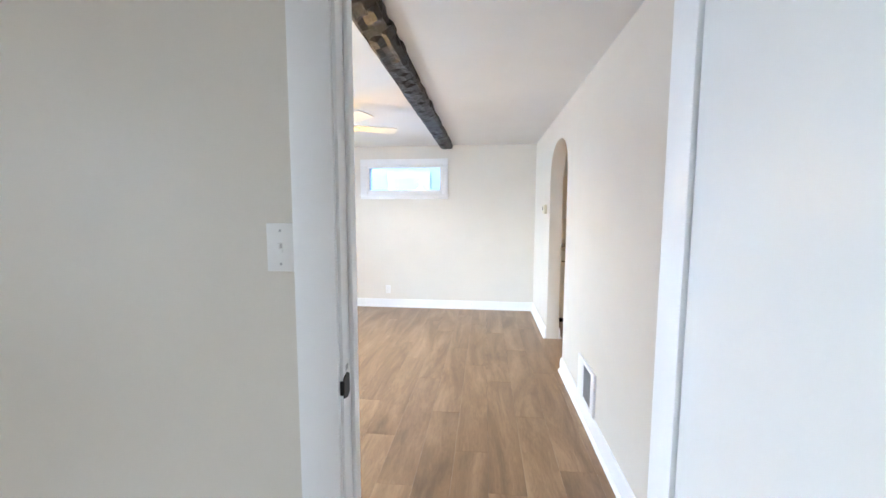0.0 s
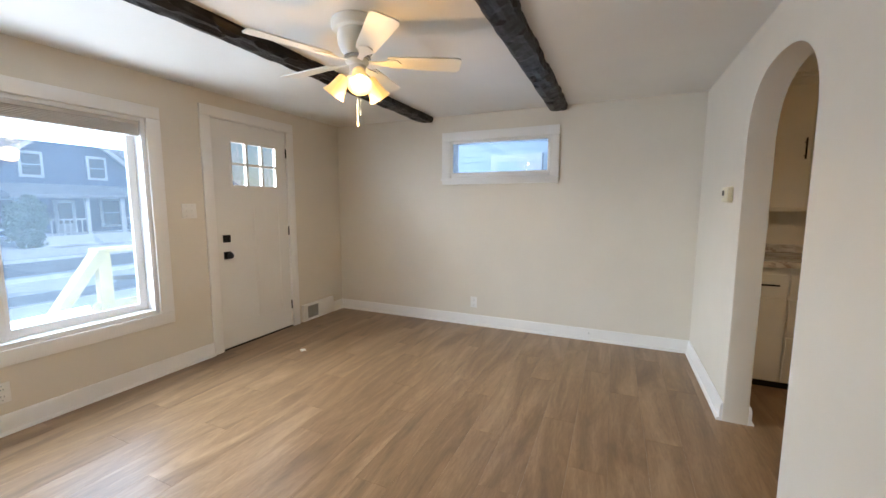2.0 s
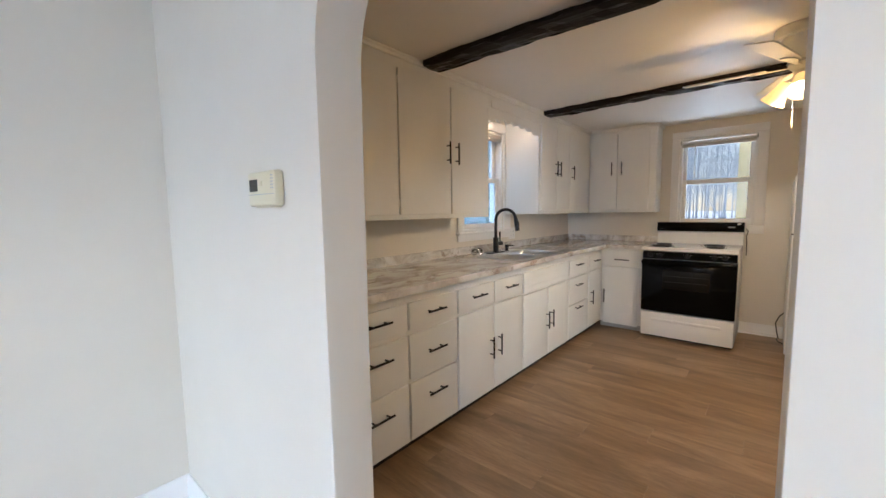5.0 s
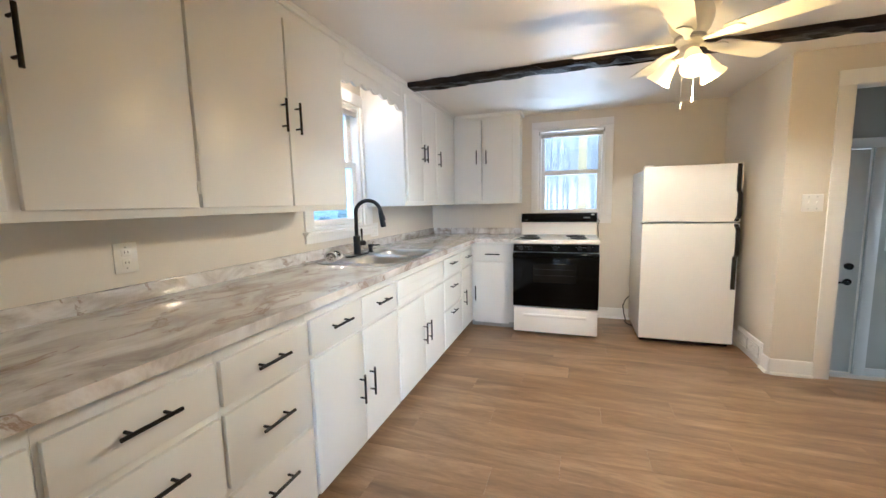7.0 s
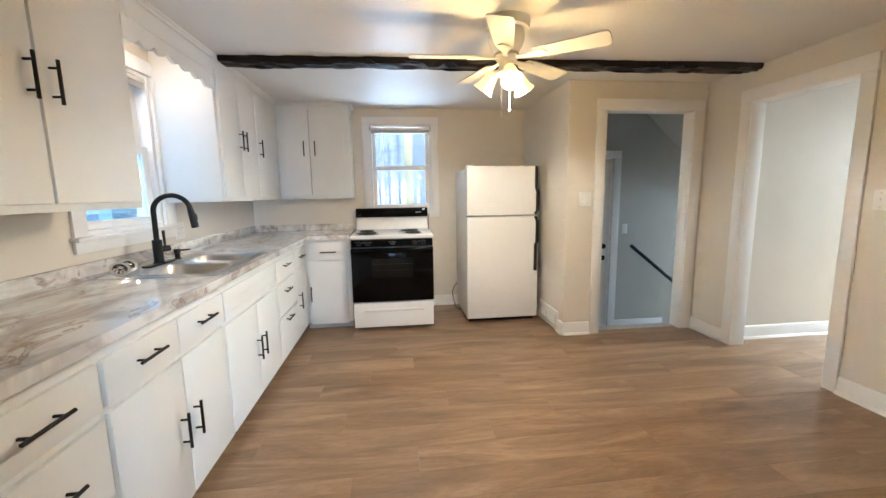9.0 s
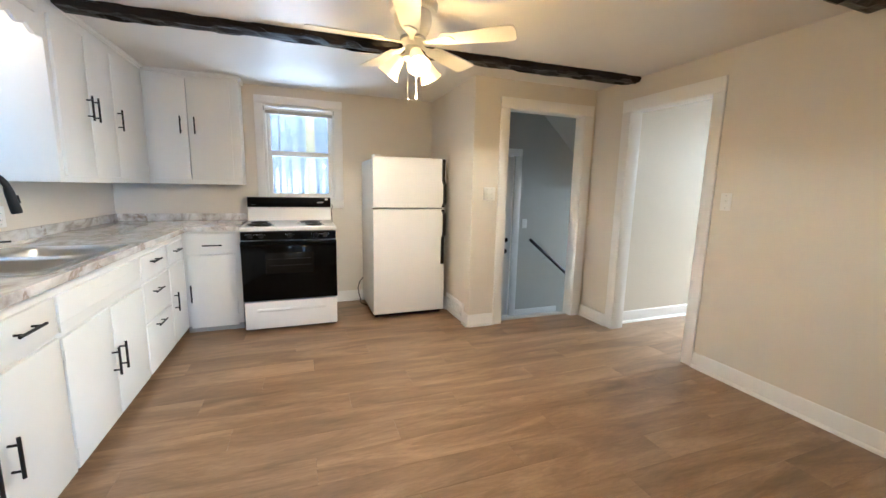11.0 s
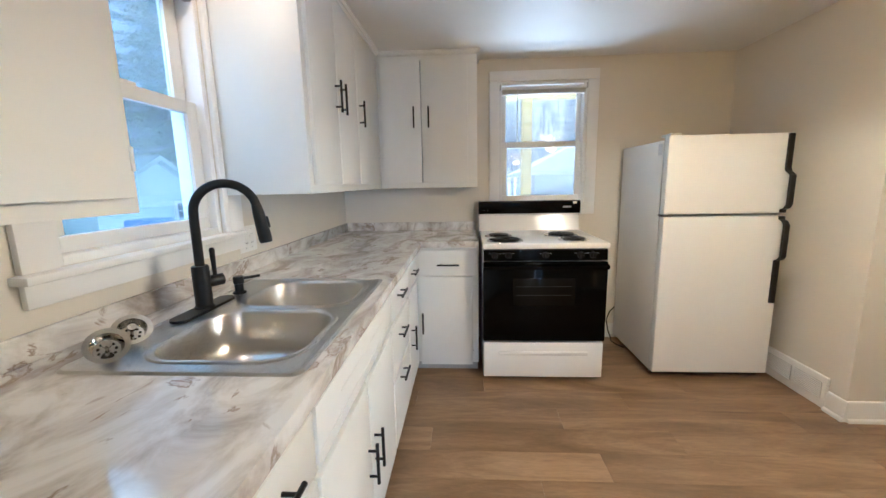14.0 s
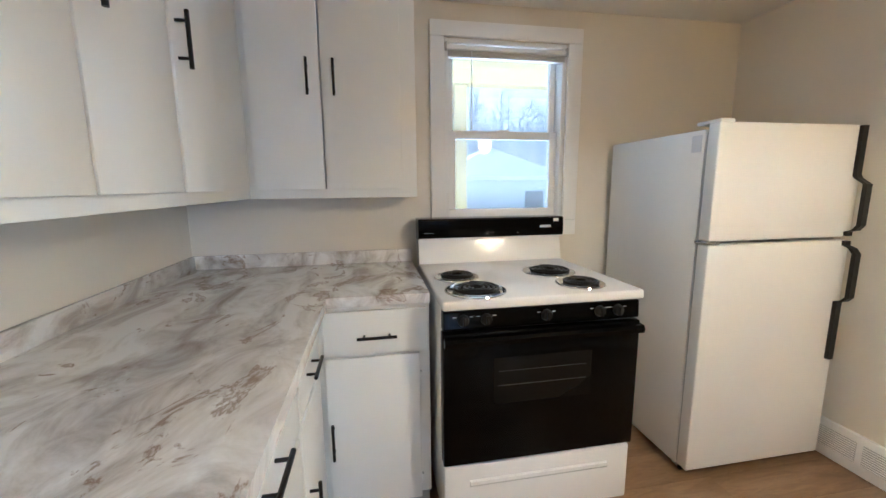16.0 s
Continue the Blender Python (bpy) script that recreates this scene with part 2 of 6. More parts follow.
# Mesh helpers


def bm_new():
    return bmesh.new()


def add_box(bm, x0, x1, y0, y1, z0, z1, bevel=0.0, seg=2):
    x0, x1, y0, y1, z0, z1 = min(x0, x1), max(x0, x1), min(y0, y1), max(y0, y1), min(z0, z1), max(z0, z1)
    vs = [bm.verts.new(p) for p in ((x0, y0, z0), (x1, y0, z0), (x1, y1, z0), (x0, y1, z0), (x0, y0, z1), (x1, y0, z1), (x1, y1, z1), (x0, y1, z1))]
    fs = [bm.faces.new([vs[i] for i in f]) for f in ((3, 2, 1, 0), (4, 5, 6, 7), (0, 1, 5, 4), (1, 2, 6, 5), (2, 3, 7, 6), (3, 0, 4, 7))]
    if bevel > 0:
        edges = list({e for f in fs for e in f.edges})
        bmesh.ops.bevel(bm, geom=edges, offset=bevel, segments=seg, profile=0.5, affect="EDGES", clamp_overlap=True)
    return vs


def box_bm(*args, **kw):
    bm = bm_new()
    add_box(bm, *args, **kw)
    return bm


def add_lathe(bm, cx, cy, profile, steps=32, close=False):
    """Turns (radius, z) round the upright line through cx, cy."""
    rings = []
    for r, z in profile:
        if r < 1e-5:
            rings.append([bm.verts.new((cx, cy, z))])
        else:
            rings.append([bm.verts.new((cx + r * math.cos(2 * math.pi * i / steps), cy + r * math.sin(2 * math.pi * i / steps), z)) for i in range(steps)])
    for a, b in zip(rings, rings[1:]):
        for i in range(steps):
            j = (i + 1) % steps
            if len(a) == 1 and len(b) == 1:
                continue
            if len(a) == 1:
                bm.faces.new((a[0], b[j], b[i]))
            elif len(b) == 1:
                bm.faces.new((a[i], a[j], b[0]))
            else:
                bm.faces.new((a[i], a[j], b[j], b[i]))
    bmesh.ops.recalc_face_normals(bm, faces=bm.faces)


def lathe_bm(cx, cy, profile, steps=32):
    bm = bm_new()
    add_lathe(bm, cx, cy, profile, steps)
    return bm


def add_tube(bm, pts, r, steps=10, caps=True):
    """A round bar along points; r: one radius, or one for each point."""
    pts = [Vector(p) for p in pts]
    rs = r if isinstance(r, (list, tuple)) else [r] * len(pts)
    rings, side = [], None
    for i, p in enumerate(pts):
        d = (pts[min(i + 1, len(pts) - 1)] - pts[max(i - 1, 0)]).normalized()
        if side is None:
            side = d.orthogonal().normalized()
        side = (side - d * side.dot(d)).normalized()
        up = d.cross(side)
        rings.append([bm.verts.new(p + rs[i] * (math.cos(2 * math.pi * k / steps) * side + math.sin(2 * math.pi * k / steps) * up)) for k in range(steps)])
    for a, b in zip(rings, rings[1:]):
        for k in range(steps):
            bm.faces.new((a[k], a[(k + 1) % steps], b[(k + 1) % steps], b[k]))
    if caps:
        bm.faces.new(rings[0][::-1])
        bm.faces.new(rings[-1])
    bmesh.ops.recalc_face_normals(bm, faces=bm.faces)


def tube_bm(pts, r, steps=10):
    bm = bm_new()
    add_tube(bm, pts, r, steps)
    return bm


def add_prism(bm, outline, axis, a, b):
    """An outline of (u, v) pushed along axis from a to b: u, v are the other two axes in the order x, y, z."""
    def at(u, v, w):
        return {"x": (w, u, v), "y": (u, w, v), "z": (u, v, w)}[axis]
    lo, hi = [bm.verts.new(at(u, v, a)) for u, v in outline], [bm.verts.new(at(u, v, b)) for u, v in outline]
    n = len(outline)
    for i in range(n):
        bm.faces.new((lo[i], lo[(i + 1) % n], hi[(i + 1) % n], hi[i]))
    bm.faces.new(lo[::-1])
    bm.faces.new(hi)
    bmesh.ops.recalc_face_normals(bm, faces=bm.faces)


def prism_bm(outline, axis, a, b):
    bm = bm_new()
    add_prism(bm, outline, axis, a, b)
    return bm


def smooth_by_angle(me, degrees=35):
    for p in me.polygons:
        p.use_smooth = True
    me.set_sharp_from_angle(angle=radians(degrees))


def thing(name, place, label, category, group="", kind=""):
    """An Empty at a thing's base, to which its parts are parented."""
    ob = new(name)
    ob.location = place
    ob.empty_display_size = 0.05
    return tagged(ob, label, category, group, kind)


def origin_of(ob):
    p = Vector((0, 0, 0))
    while ob:
        p += ob.location
        ob = ob.parent
    return p


def part(name, bm, mat, parent=None, label=""):
    """One mesh object out of a bmesh given in world metres, under a thing or a part."""
    if parent is not None:
        bmesh.ops.translate(bm, verts=bm.verts, vec=-origin_of(parent))
    me = bpy.data.meshes.new(name)
    bm.to_mesh(me)
    bm.free()
    me.materials.append(mat)
    smooth_by_angle(me)
    ob = new(name, me)
    if parent is not None:
        ob.parent = parent
    if label:
        ob["label"] = label
    return ob


def solid(name, bm, mat, label, category, kind="", group=""):
    """A top-level thing that is one mesh."""
    return tagged(part(name, bm, mat), label, category, group, kind)

# The large structure
WX, EX, KX, NY, KN, KE, KS, SY, BY, TOP = -2.93, 0.783, 0.911, 5.90, 5.99, 5.255, 1.755, 1.672, 1.57, 2.195


def wall(name, axis, a0, a1, u0, u1, z0, z1, holes, mat, label):
    """A wall with its thickness from a0 to a1 along axis, and openings (u0, u1, z0, z1) cut right through."""
    us = sorted({u0, u1, *(h[0] for h in holes), *(h[1] for h in holes)})
    zs = sorted({z0, z1, *(h[2] for h in holes), *(h[3] for h in holes)})
    us, zs = [u for u in us if u0 <= u <= u1], [z for z in zs if z0 <= z <= z1]

    def filled(i, j):
        if not (0 <= i < len(us) - 1 and 0 <= j < len(zs) - 1):
            return False
        u, z = (us[i] + us[i + 1]) / 2, (zs[j] + zs[j + 1]) / 2
        return not any(h[0] < u < h[1] and h[2] < z < h[3] for h in holes)

    bm = bm_new()
    seen = {}

    def v(a, u, z):
        key = (a, round(u, 5), round(z, 5))
        if key not in seen:
            seen[key] = bm.verts.new((a, u, z) if axis == "x" else (u, a, z))
        return seen[key]

    for i in range(len(us) - 1):
        for j in range(len(zs) - 1):
            if not filled(i, j):
                continue
            l, r, d, t = us[i], us[i + 1], zs[j], zs[j + 1]
            for a in (a0, a1):
                bm.faces.new((v(a, l, d), v(a, r, d), v(a, r, t), v(a, l, t)))
            for di, dj, p, q in ((-1, 0, (l, d), (l, t)), (1, 0, (r, d), (r, t)), (0, -1, (l, d), (r, d)), (0, 1, (l, t), (r, t))):
                if not filled(i + di, j + dj):
                    bm.faces.new((v(a0, *p), v(a0, *q), v(a1, *q), v(a1, *p)))
    bmesh.ops.recalc_face_normals(bm, faces=bm.faces)
    return solid(name, bm, mat, label, "wall", "structure")


ZB, ZT = -0.03, 2.24
# its southern opening is unseen, placed there to light the bedroom
wall("wall_west", "x", -3.10, WX, -1.72, 6.10, ZB, ZT, [(2.16, 3.79, 0.475, 1.885), (4.255, 5.095, ZB, 2.005), (-0.7, 0.55, 0.75, 1.95)], WALL, "beige painted plaster wall with picture window and entry door")
wall("wall_north_living", "y", NY, 6.10, WX, EX + 0.05, ZB, ZT, [(-1.47, -0.44, 1.555, 1.935)], WALL, "beige painted plaster wall with a high narrow window")
wall("wall_north_kitchen", "y", KN, 6.14, EX + 0.05, 5.43, ZB, ZT, [(2.965, 3.62, 1.10, 2.03)], WALL, "beige painted kitchen wall behind sink and cabinets")
wall("wall_east", "x", KE, 5.43, -1.72, KN, -1.6, ZT, [(4.075, 4.742, 1.105, 2.03), (1.93, 2.73, -0.37, 1.66)], WALL, "beige painted kitchen wall behind stove and refrigerator")
wall("wall_south_living", "y", BY, SY, WX, EX, ZB, ZT, [(-0.222, 0.574, ZB, 2.02)], WALL, "beige painted wall with the bedroom doorway")
wall("wall_south_kitchen", "y", 1.645, KS, KX, 4.10, ZB, ZT, [(2.93, 3.665, ZB, 1.945)], WALL, "beige painted kitchen wall with opening to the hall")
wall("wall_stairs_kitchen", "x", 4.10, 4.21, 1.645, 3.015, -1.6, ZT, [(1.87, 2.692, ZB, 1.97)], WALL, "beige painted wall with opening to the back stairs")
wall("wall_alcove", "y", 2.905, 3.015, 4.21, KE, -0.5, ZT, [], WALL, "beige painted wall of the refrigerator alcove")
# unseen wall; both openings are added to let the lamps behind it shine in
wall("wall_south_outer", "y", -1.72, -1.60, WX, KE, -1.6, ZT, [(2.72, 3.65, 0.7, 2.05), (4.35, 5.15, 0.2, 1.9)], WALL, "plain painted outer wall")
wall("wall_bedroom_east", "x", 2.49, 2.60, -1.60, 1.645, ZB, ZT, [], WALL, "plain painted wall between bedroom and hall")
wall("wall_hall_east", "x", 3.77, 3.90, -1.60, 1.645, ZB, ZT, [], WALL, "pale painted hall wall")
wall("wall_stairs_west", "x", 3.905, 4.21, -1.60, 1.645, -1.6, ZT, [], STAIRWALL, "stairwell wall, its paint greyed for dim cool light")
wall("wall_stairs_lining", "x", KE - 0.012, KE - 0.003, -1.60, 2.90, -1.6, ZT, [(1.93, 2.73, -0.37, 1.66)], STAIRWALL, "stairwell wall above the handrail, its paint greyed for dim cool light")
wall("wall_stairs_north", "y", 2.893, 2.902, 4.21, KE - 0.014, -0.5, ZT, [], STAIRWALL, "stairwell end wall, its paint greyed for dim cool light")
wall("wall_bedroom_hall", "y", 1.575, 1.645, EX, 2.50, ZB, ZT, [], WALL, "plain painted bedroom wall")


def arch_wall():
    """The wall between the rooms, with its plaster arch."""
    y0, y1, base, rise, top = 3.911, 4.736, 1.60, 0.362, ZT
    mid, half = (y0 + y1) / 2, (y1 - y0) / 2
    curve = []
    for k in range(41):
        a = math.pi * k / 40
        c, s = math.cos(a), math.sin(a)
        curve.append((mid - half * math.copysign(abs(c) ** (2 / 2.4), c), base + rise * abs(s) ** (2 / 2.4)))
    outline = [(SY, ZB), (y0, ZB), *curve, (y1, ZB), (KN, ZB), (KN, top), (SY, top)]
    bm = bm_new()
    faces = {}
    for x in (EX, KX):
        ring = [bm.verts.new((x, u, z)) for u, z in outline]
        faces[x] = ring
    n = len(outline)
    rim = []
    for i in range(n):
        j = (i + 1) % n
        bm.faces.new((faces[EX][i], faces[EX][j], faces[KX][j], faces[KX][i]))
    for x in (EX, KX):
        f = bm.faces.new(faces[x])
        arch = set(faces[x][1:n - 3])
        rim += [e for e in f.edges if e.verts[0] in arch and e.verts[1] in arch]
    bmesh.ops.bevel(bm, geom=rim, offset=0.009, segments=3, profile=0.5, affect="EDGES")
    bmesh.ops.triangulate(bm, faces=[f for f in bm.faces if len(f.verts) > 4])
    bmesh.ops.recalc_face_normals(bm, faces=bm.faces)
    ob = solid("wall_arch", bm, WALL, "beige plaster wall with an arched opening to the kitchen", "wall", "structure")
    return ob


arch_wall()
solid("ceiling", box_bm(-3.1, 5.43, -1.72, 6.14, TOP, TOP + 0.12), CEIL, "glossy off-white painted plaster ceiling", "ceiling", "structure")


def board(name, x0, x1, y0, y1, z0, z1, parent, mat=None, bevel=0.003, label=""):
    return part(name, box_bm(x0, x1, y0, y1, z0, z1, bevel=bevel), mat or TRIM, parent, label)


def baseboard(p, q, n, height=0.112):
    """A skirting board with a rounded top and a quarter-round shoe, from p to q along a wall whose face looks along n."""
    prof = [(0, 0.0), (0.030, 0.0), (0.029, 0.010), (0.024, 0.017), (0.016, 0.020), (0.015, height - 0.028), (0.011, height - 0.012), (0.010, height - 0.005), (0.006, height), (0, height)]
    bm = bm_new()
    ends = []
    for e in (p, q):
        ends.append([bm.verts.new((e[0] + n[0] * d, e[1] + n[1] * d, z)) for d, z in prof])
    m = len(prof)
    for i in range(m):
        j = (i + 1) % m
        bm.faces.new((ends[0][i], ends[0][j], ends[1][j], ends[1][i]))
    bm.faces.new(ends[0][::-1])
    bm.faces.new(ends[1])
    bmesh.ops.recalc_face_normals(bm, faces=bm.faces)
    return solid("baseboard", bm, TRIM, "white painted wooden baseboard with shoe moulding", "baseboard", "structure")


for p, q, n in (
    ((WX, NY), (EX, NY), (0, -1)),
    ((WX, SY), (WX, 2.24), (1, 0)), ((WX, 2.585), (WX, 4.185), (1, 0)), ((WX, 5.70), (WX, NY), (1, 0)),
    ((EX, SY), (EX, 3.285), (-1, 0)), ((EX, 3.285), (EX, 3.909), (-1, 0)), ((EX, 4.738), (EX, NY), (-1, 0)),
    ((WX, SY), (-0.31, SY), (0, 1)), ((0.66, SY), (EX, SY), (0, 1)),
    ((KX, KS), (KX, 3.909), (1, 0)), ((KX, 4.738), (KX, 5.35), (1, 0)),
    ((KX, KS), (2.86, KS), (0, 1)), ((3.74, KS), (4.10, KS), (0, 1)),
    ((4.10, 2.772), (4.10, 3.015), (-1, 0)), ((4.086, 3.015), (4.20, 3.015), (0, 1)), ((4.64, 3.015), (KE, 3.015), (0, 1)),
    ((KE, 3.03), (KE, 4.93), (-1, 0)),
    ((3.77, -1.6), (3.77, 1.645), (-1, 0)), ((2.60, -1.6), (2.60, 1.645), (1, 0)), ((2.6, -1.6), (3.77, -1.6), (0, 1)),
    ((WX, BY), (-0.325, BY), (0, -1)),
):
    baseboard(p, q, n)

# Doorway casings
W = 0.09
dw = thing("doorway_bedroom", (0.17, BY, 0), "white painted door casing and jamb with a black strike plate", "door frame", kind="structure")
board("jamb", -0.222, -0.204, BY - 0.004, SY + 0.004, 0, 2.0, dw)
board("jamb", 0.556, 0.574, BY - 0.004, SY + 0.004, 0, 2.0, dw)
board("head_jamb", -0.204, 0.556, BY - 0.004, SY + 0.004, 1.985, 2.02, dw)
board("stop", -0.204, -0.192, BY + 0.040, BY + 0.075, 0, 1.985, dw)
for y0, y1 in ((BY - 0.019, BY - 0.001), (SY + 0.001, SY + 0.019)):
    board("casing", -0.314, -0.213 if y0 < BY else -0.228, y0, y1, 0, 2.03, dw)
    if y0 > BY:
        board("casing", 0.565, 0.662, y0, y1, 0, 2.03, dw)
    board("casing", -0.314, 0.662, y0, y1, 2.032, 2.125, dw)
strike = part("strike_plate", prism_bm([(BY - 0.008, 0.865), (BY + 0.016, 0.858), (BY + 0.030, 0.866), (BY + 0.030, 0.914), (BY + 0.016, 0.922), (BY - 0.008, 0.915)], "x", -0.204, -0.2015), BLACKMETAL, dw, "black metal strike plate")
part("strike_lip", box_bm(-0.212, -0.2005, BY - 0.012, BY - 0.004, 0.872, 0.908, bevel=0.003), BLACKMETAL, dw)
part("latch_hole", box_bm(-0.2018, -0.2005, BY + 0.004, BY + 0.020, 0.930, 0.944, bevel=0.0005), GREYMETAL, dw)

dk = thing("doorway_stairs", (4.10, 2.26, 0), "white painted casing round the opening to the back stairs", "door frame", kind="structure")
board("casing", 4.083, 4.099, 2.681, 2.771, 0, 1.955, dk)
board("casing", 4.083, 4.099, 1.785, 1.882, 0, 1.955, dk)
board("casing", 4.082, 4.099, 1.785, 2.771, 1.956, 2.048, dk)
board("jamb", 4.098, 4.213, 2.677, 2.692, -0.02, 1.955, dk)
board("jamb", 4.098, 4.213, 1.870, 1.887, -0.02, 1.955, dk)
board("head_jamb", 4.098, 4.213, 1.887, 2.677, 1.953, 1.970, dk)
board("threshold", 4.152, 4.222, 1.887, 2.677, -0.03, 0.003, dk, GREYMETAL)

dh = thing("doorway_hall", (3.3, KS, 0), "white painted casing round the opening to the hall", "door frame", kind="structure")
board("casing", 2.862, 2.944, KS + 0.001, KS + 0.018, 0, 1.93, dh)
board("casing", 3.652, 3.742, KS + 0.001, KS + 0.018, 0, 1.93, dh)
board("casing", 2.862, 3.742, KS + 0.001, KS + 0.019, 1.931, 2.03, dh)
board("jamb", 2.930, 2.946, 1.640, KS + 0.002, 0, 1.93, dh)
board("jamb", 3.650, 3.665, 1.640, KS + 0.002, 0, 1.93, dh)
board("head_jamb", 2.946, 3.650, 1.640, KS + 0.002, 1.929, 1.945, dh)

solid("stair_soffit", prism_bm([(1.585, 2.194), (0.55, 1.248), (0.55, 1.33), (1.50, 2.194)], "x", 4.212, KE - 0.014), STAIRWALL, "sloping ceiling above the basement stairs, its paint greyed for dim cool light", "ceiling", "structure")

# Bedroom door, standing open against the side
bd = thing("bedroom_door", (0.585, 1.55, 0), "white painted flat wooden door standing wide open", "door")
part("slab", box_bm(0.566, 0.601, 0.80, 1.562, 0.012, 1.985, bevel=0.003), DOORPAINT, bd)
for z in (0.25, 1.05, 1.75):
    part("hinge", tube_bm([(0.609, 1.558, z - 0.045), (0.609, 1.558, z + 0.045)], 0.006), GREYMETAL, bd)

# Back stairs: landing, steps going down, handrail and outer door
st = thing("stair_landing", (4.7, 2.4, -0.37), "grey painted landing and steps going down to the basement", "stairs", kind="structure")
part("landing", box_bm(4.21, KE, 1.20, 2.895, -0.42, -0.37, bevel=0.004), GREYMETAL, st)
part("step", box_bm(4.21, 4.46, 1.66, 2.88, -0.37, -0.19, bevel=0.004), GREYMETAL, st)
for k in range(5):
    part("step", box_bm(4.215, KE - 0.02, 1.20 - 0.25 * (k + 1), 1.20 - 0.25 * k, -0.42 - 0.19 * (k + 1), -0.37 - 0.19 * (k + 1), bevel=0.004), GREYMETAL, st)
part("skirt", box_bm(KE - 0.030, KE - 0.013, 1.20, 1.842, -0.37, -0.30, bevel=0.003), TRIM, st)
hr = thing("handrail", (5.2, 1.4, 0.4), "dark stained wooden handrail on metal brackets, sloping down", "handrail")
part("rail", tube_bm([(5.185, 1.70, 0.632), (5.185, 0.59, -0.258)], 0.021, 12), BEAM, hr)
for y in (1.45, 0.75):
    z = 0.632 - (1.70 - y) * 0.802
    part("bracket", tube_bm([(5.240, y, z - 0.07), (5.205, y, z - 0.06), (5.186, y, z - 0.02)], 0.006, 8), GREYMETAL, hr)
od = thing("back_door", (5.27, 2.33, -0.37), "pale grey back door with black lever and deadbolt", "door")
part("slab", box_bm(5.262, 5.30, 1.94, 2.725, -0.362, 1.655, bevel=0.002), DOORPAINT, od)
for a in ((1.845, 1.928, -0.37, 1.66), (2.732, 2.81, -0.37, 1.66), (1.845, 2.81, 1.662, 1.745)):
    part("casing", box_bm(5.224, 5.2425, *a, bevel=0.003), TRIM, od)
part("deadbolt", tube_bm([(5.262, 2.02, 0.625), (5.235, 2.02, 0.625)], 0.030, 20), BLACKMETAL, od)
lev = part("rose", tube_bm([(5.262, 2.02, 0.482), (5.248, 2.02, 0.482)], 0.030, 20), BLACKMETAL, od)
part("lever", tube_bm([(5.250, 2.02, 0.482), (5.225, 2.02, 0.482), (5.222, 2.03, 0.482), (5.222, 2.12, 0.479)], 0.009, 10), BLACKMETAL, lev)


def switch_plate(name, centre, axis, sign, gangs, label, outlet=False, width=None):
    """A wall plate with toggles or sockets. axis: the wall's normal; sign: the way it faces."""
    cx, cy, cz = centre
    w = width or (0.070 + 0.046 * (gangs - 1))
    ob = thing(name, centre, label, "outlet" if outlet else "light switch")

    def bx(u0, u1, z0, z1, d0, d1, bev):
        if axis == "x":
            return box_bm(cx + sign * d0, cx + sign * d1, cy + u0, cy + u1, cz + z0, cz + z1, bevel=bev)
        return box_bm(cx + u0, cx + u1, cy + sign * d0, cy + sign * d1, cz + z0, cz + z1, bevel=bev)

    part("plate", bx(-w / 2, w / 2, -0.058, 0.058, 0.0, 0.006, 0.0025), PLASTIC, ob)
    for g in range(gangs):
        u = (g - (gangs - 1) / 2) * 0.046
        if outlet:
            for dz in (-0.020, 0.020):
                s = part("socket", bx(u - 0.017, u + 0.017, dz - 0.014, dz + 0.014, 0.005, 0.0085, 0.002), PLASTIC, ob)
                for du in (-0.006, 0.006):
                    part("slot", bx(u + du - 0.0012, u + du + 0.0012, dz - 0.002, dz + 0.006, 0.0080, 0.0088, 0.0), DARKVOID, s)
        else:
            part("surround", bx(u - 0.006, u + 0.006, -0.012, 0.012, 0.005, 0.0072, 0.001), PLASTIC, ob)
            part("toggle", bx(u - 0.0045, u + 0.0045, -0.002, 0.010, 0.006, 0.016, 0.002), PLASTIC, ob)
        for dz in (-0.040, 0.040):
            part("screw", bx(u - 0.003, u + 0.003, dz - 0.003, dz + 0.003, 0.0055, 0.0068, 0.001), GREYMETAL, ob)
    return ob


switch_plate("light_switch", (-0.352, BY, 1.232), "y", -1, 1, "white toggle light switch beside the bedroom doorway")
switch_plate("light_switch", (WX, 4.06, 1.228), "x", 1, 2, "white double light switch beside the front door")
switch_plate("light_switch", (4.10, 2.85, 1.215), "x", -1, 2, "white double light switch beside the stairs opening")
switch_plate("light_switch", (2.775, KS, 1.207), "y", 1, 1, "white light switch on the kitchen wall by the hall")
switch_plate("light_switch", (KE - 0.012, 1.76, 0.83), "x", -1, 1, "white light switch in the stairwell")
switch_plate("wall_outlet", (-1.195, NY, 0.247), "y", -1, 1, "white wall outlet above the baseboard", True)
switch_plate("wall_outlet", (WX, 2.945, 0.237), "x", 1, 1, "white wall outlet below the picture window", True)
switch_plate("wall_outlet", (1.832, KN, 1.081), "y", -1, 1, "white outlet on the wall above the counter", True, 0.084)
switch_plate("wall_outlet", (3.790, KN, 1.052), "y", -1, 2, "white double outlet on the wall above the counter", True, 0.132)

# Kitchen: cabinets, counter, sink, stove, refrigerator
CF, DF = 5.350, 5.331  # frame and door faces of the lower run


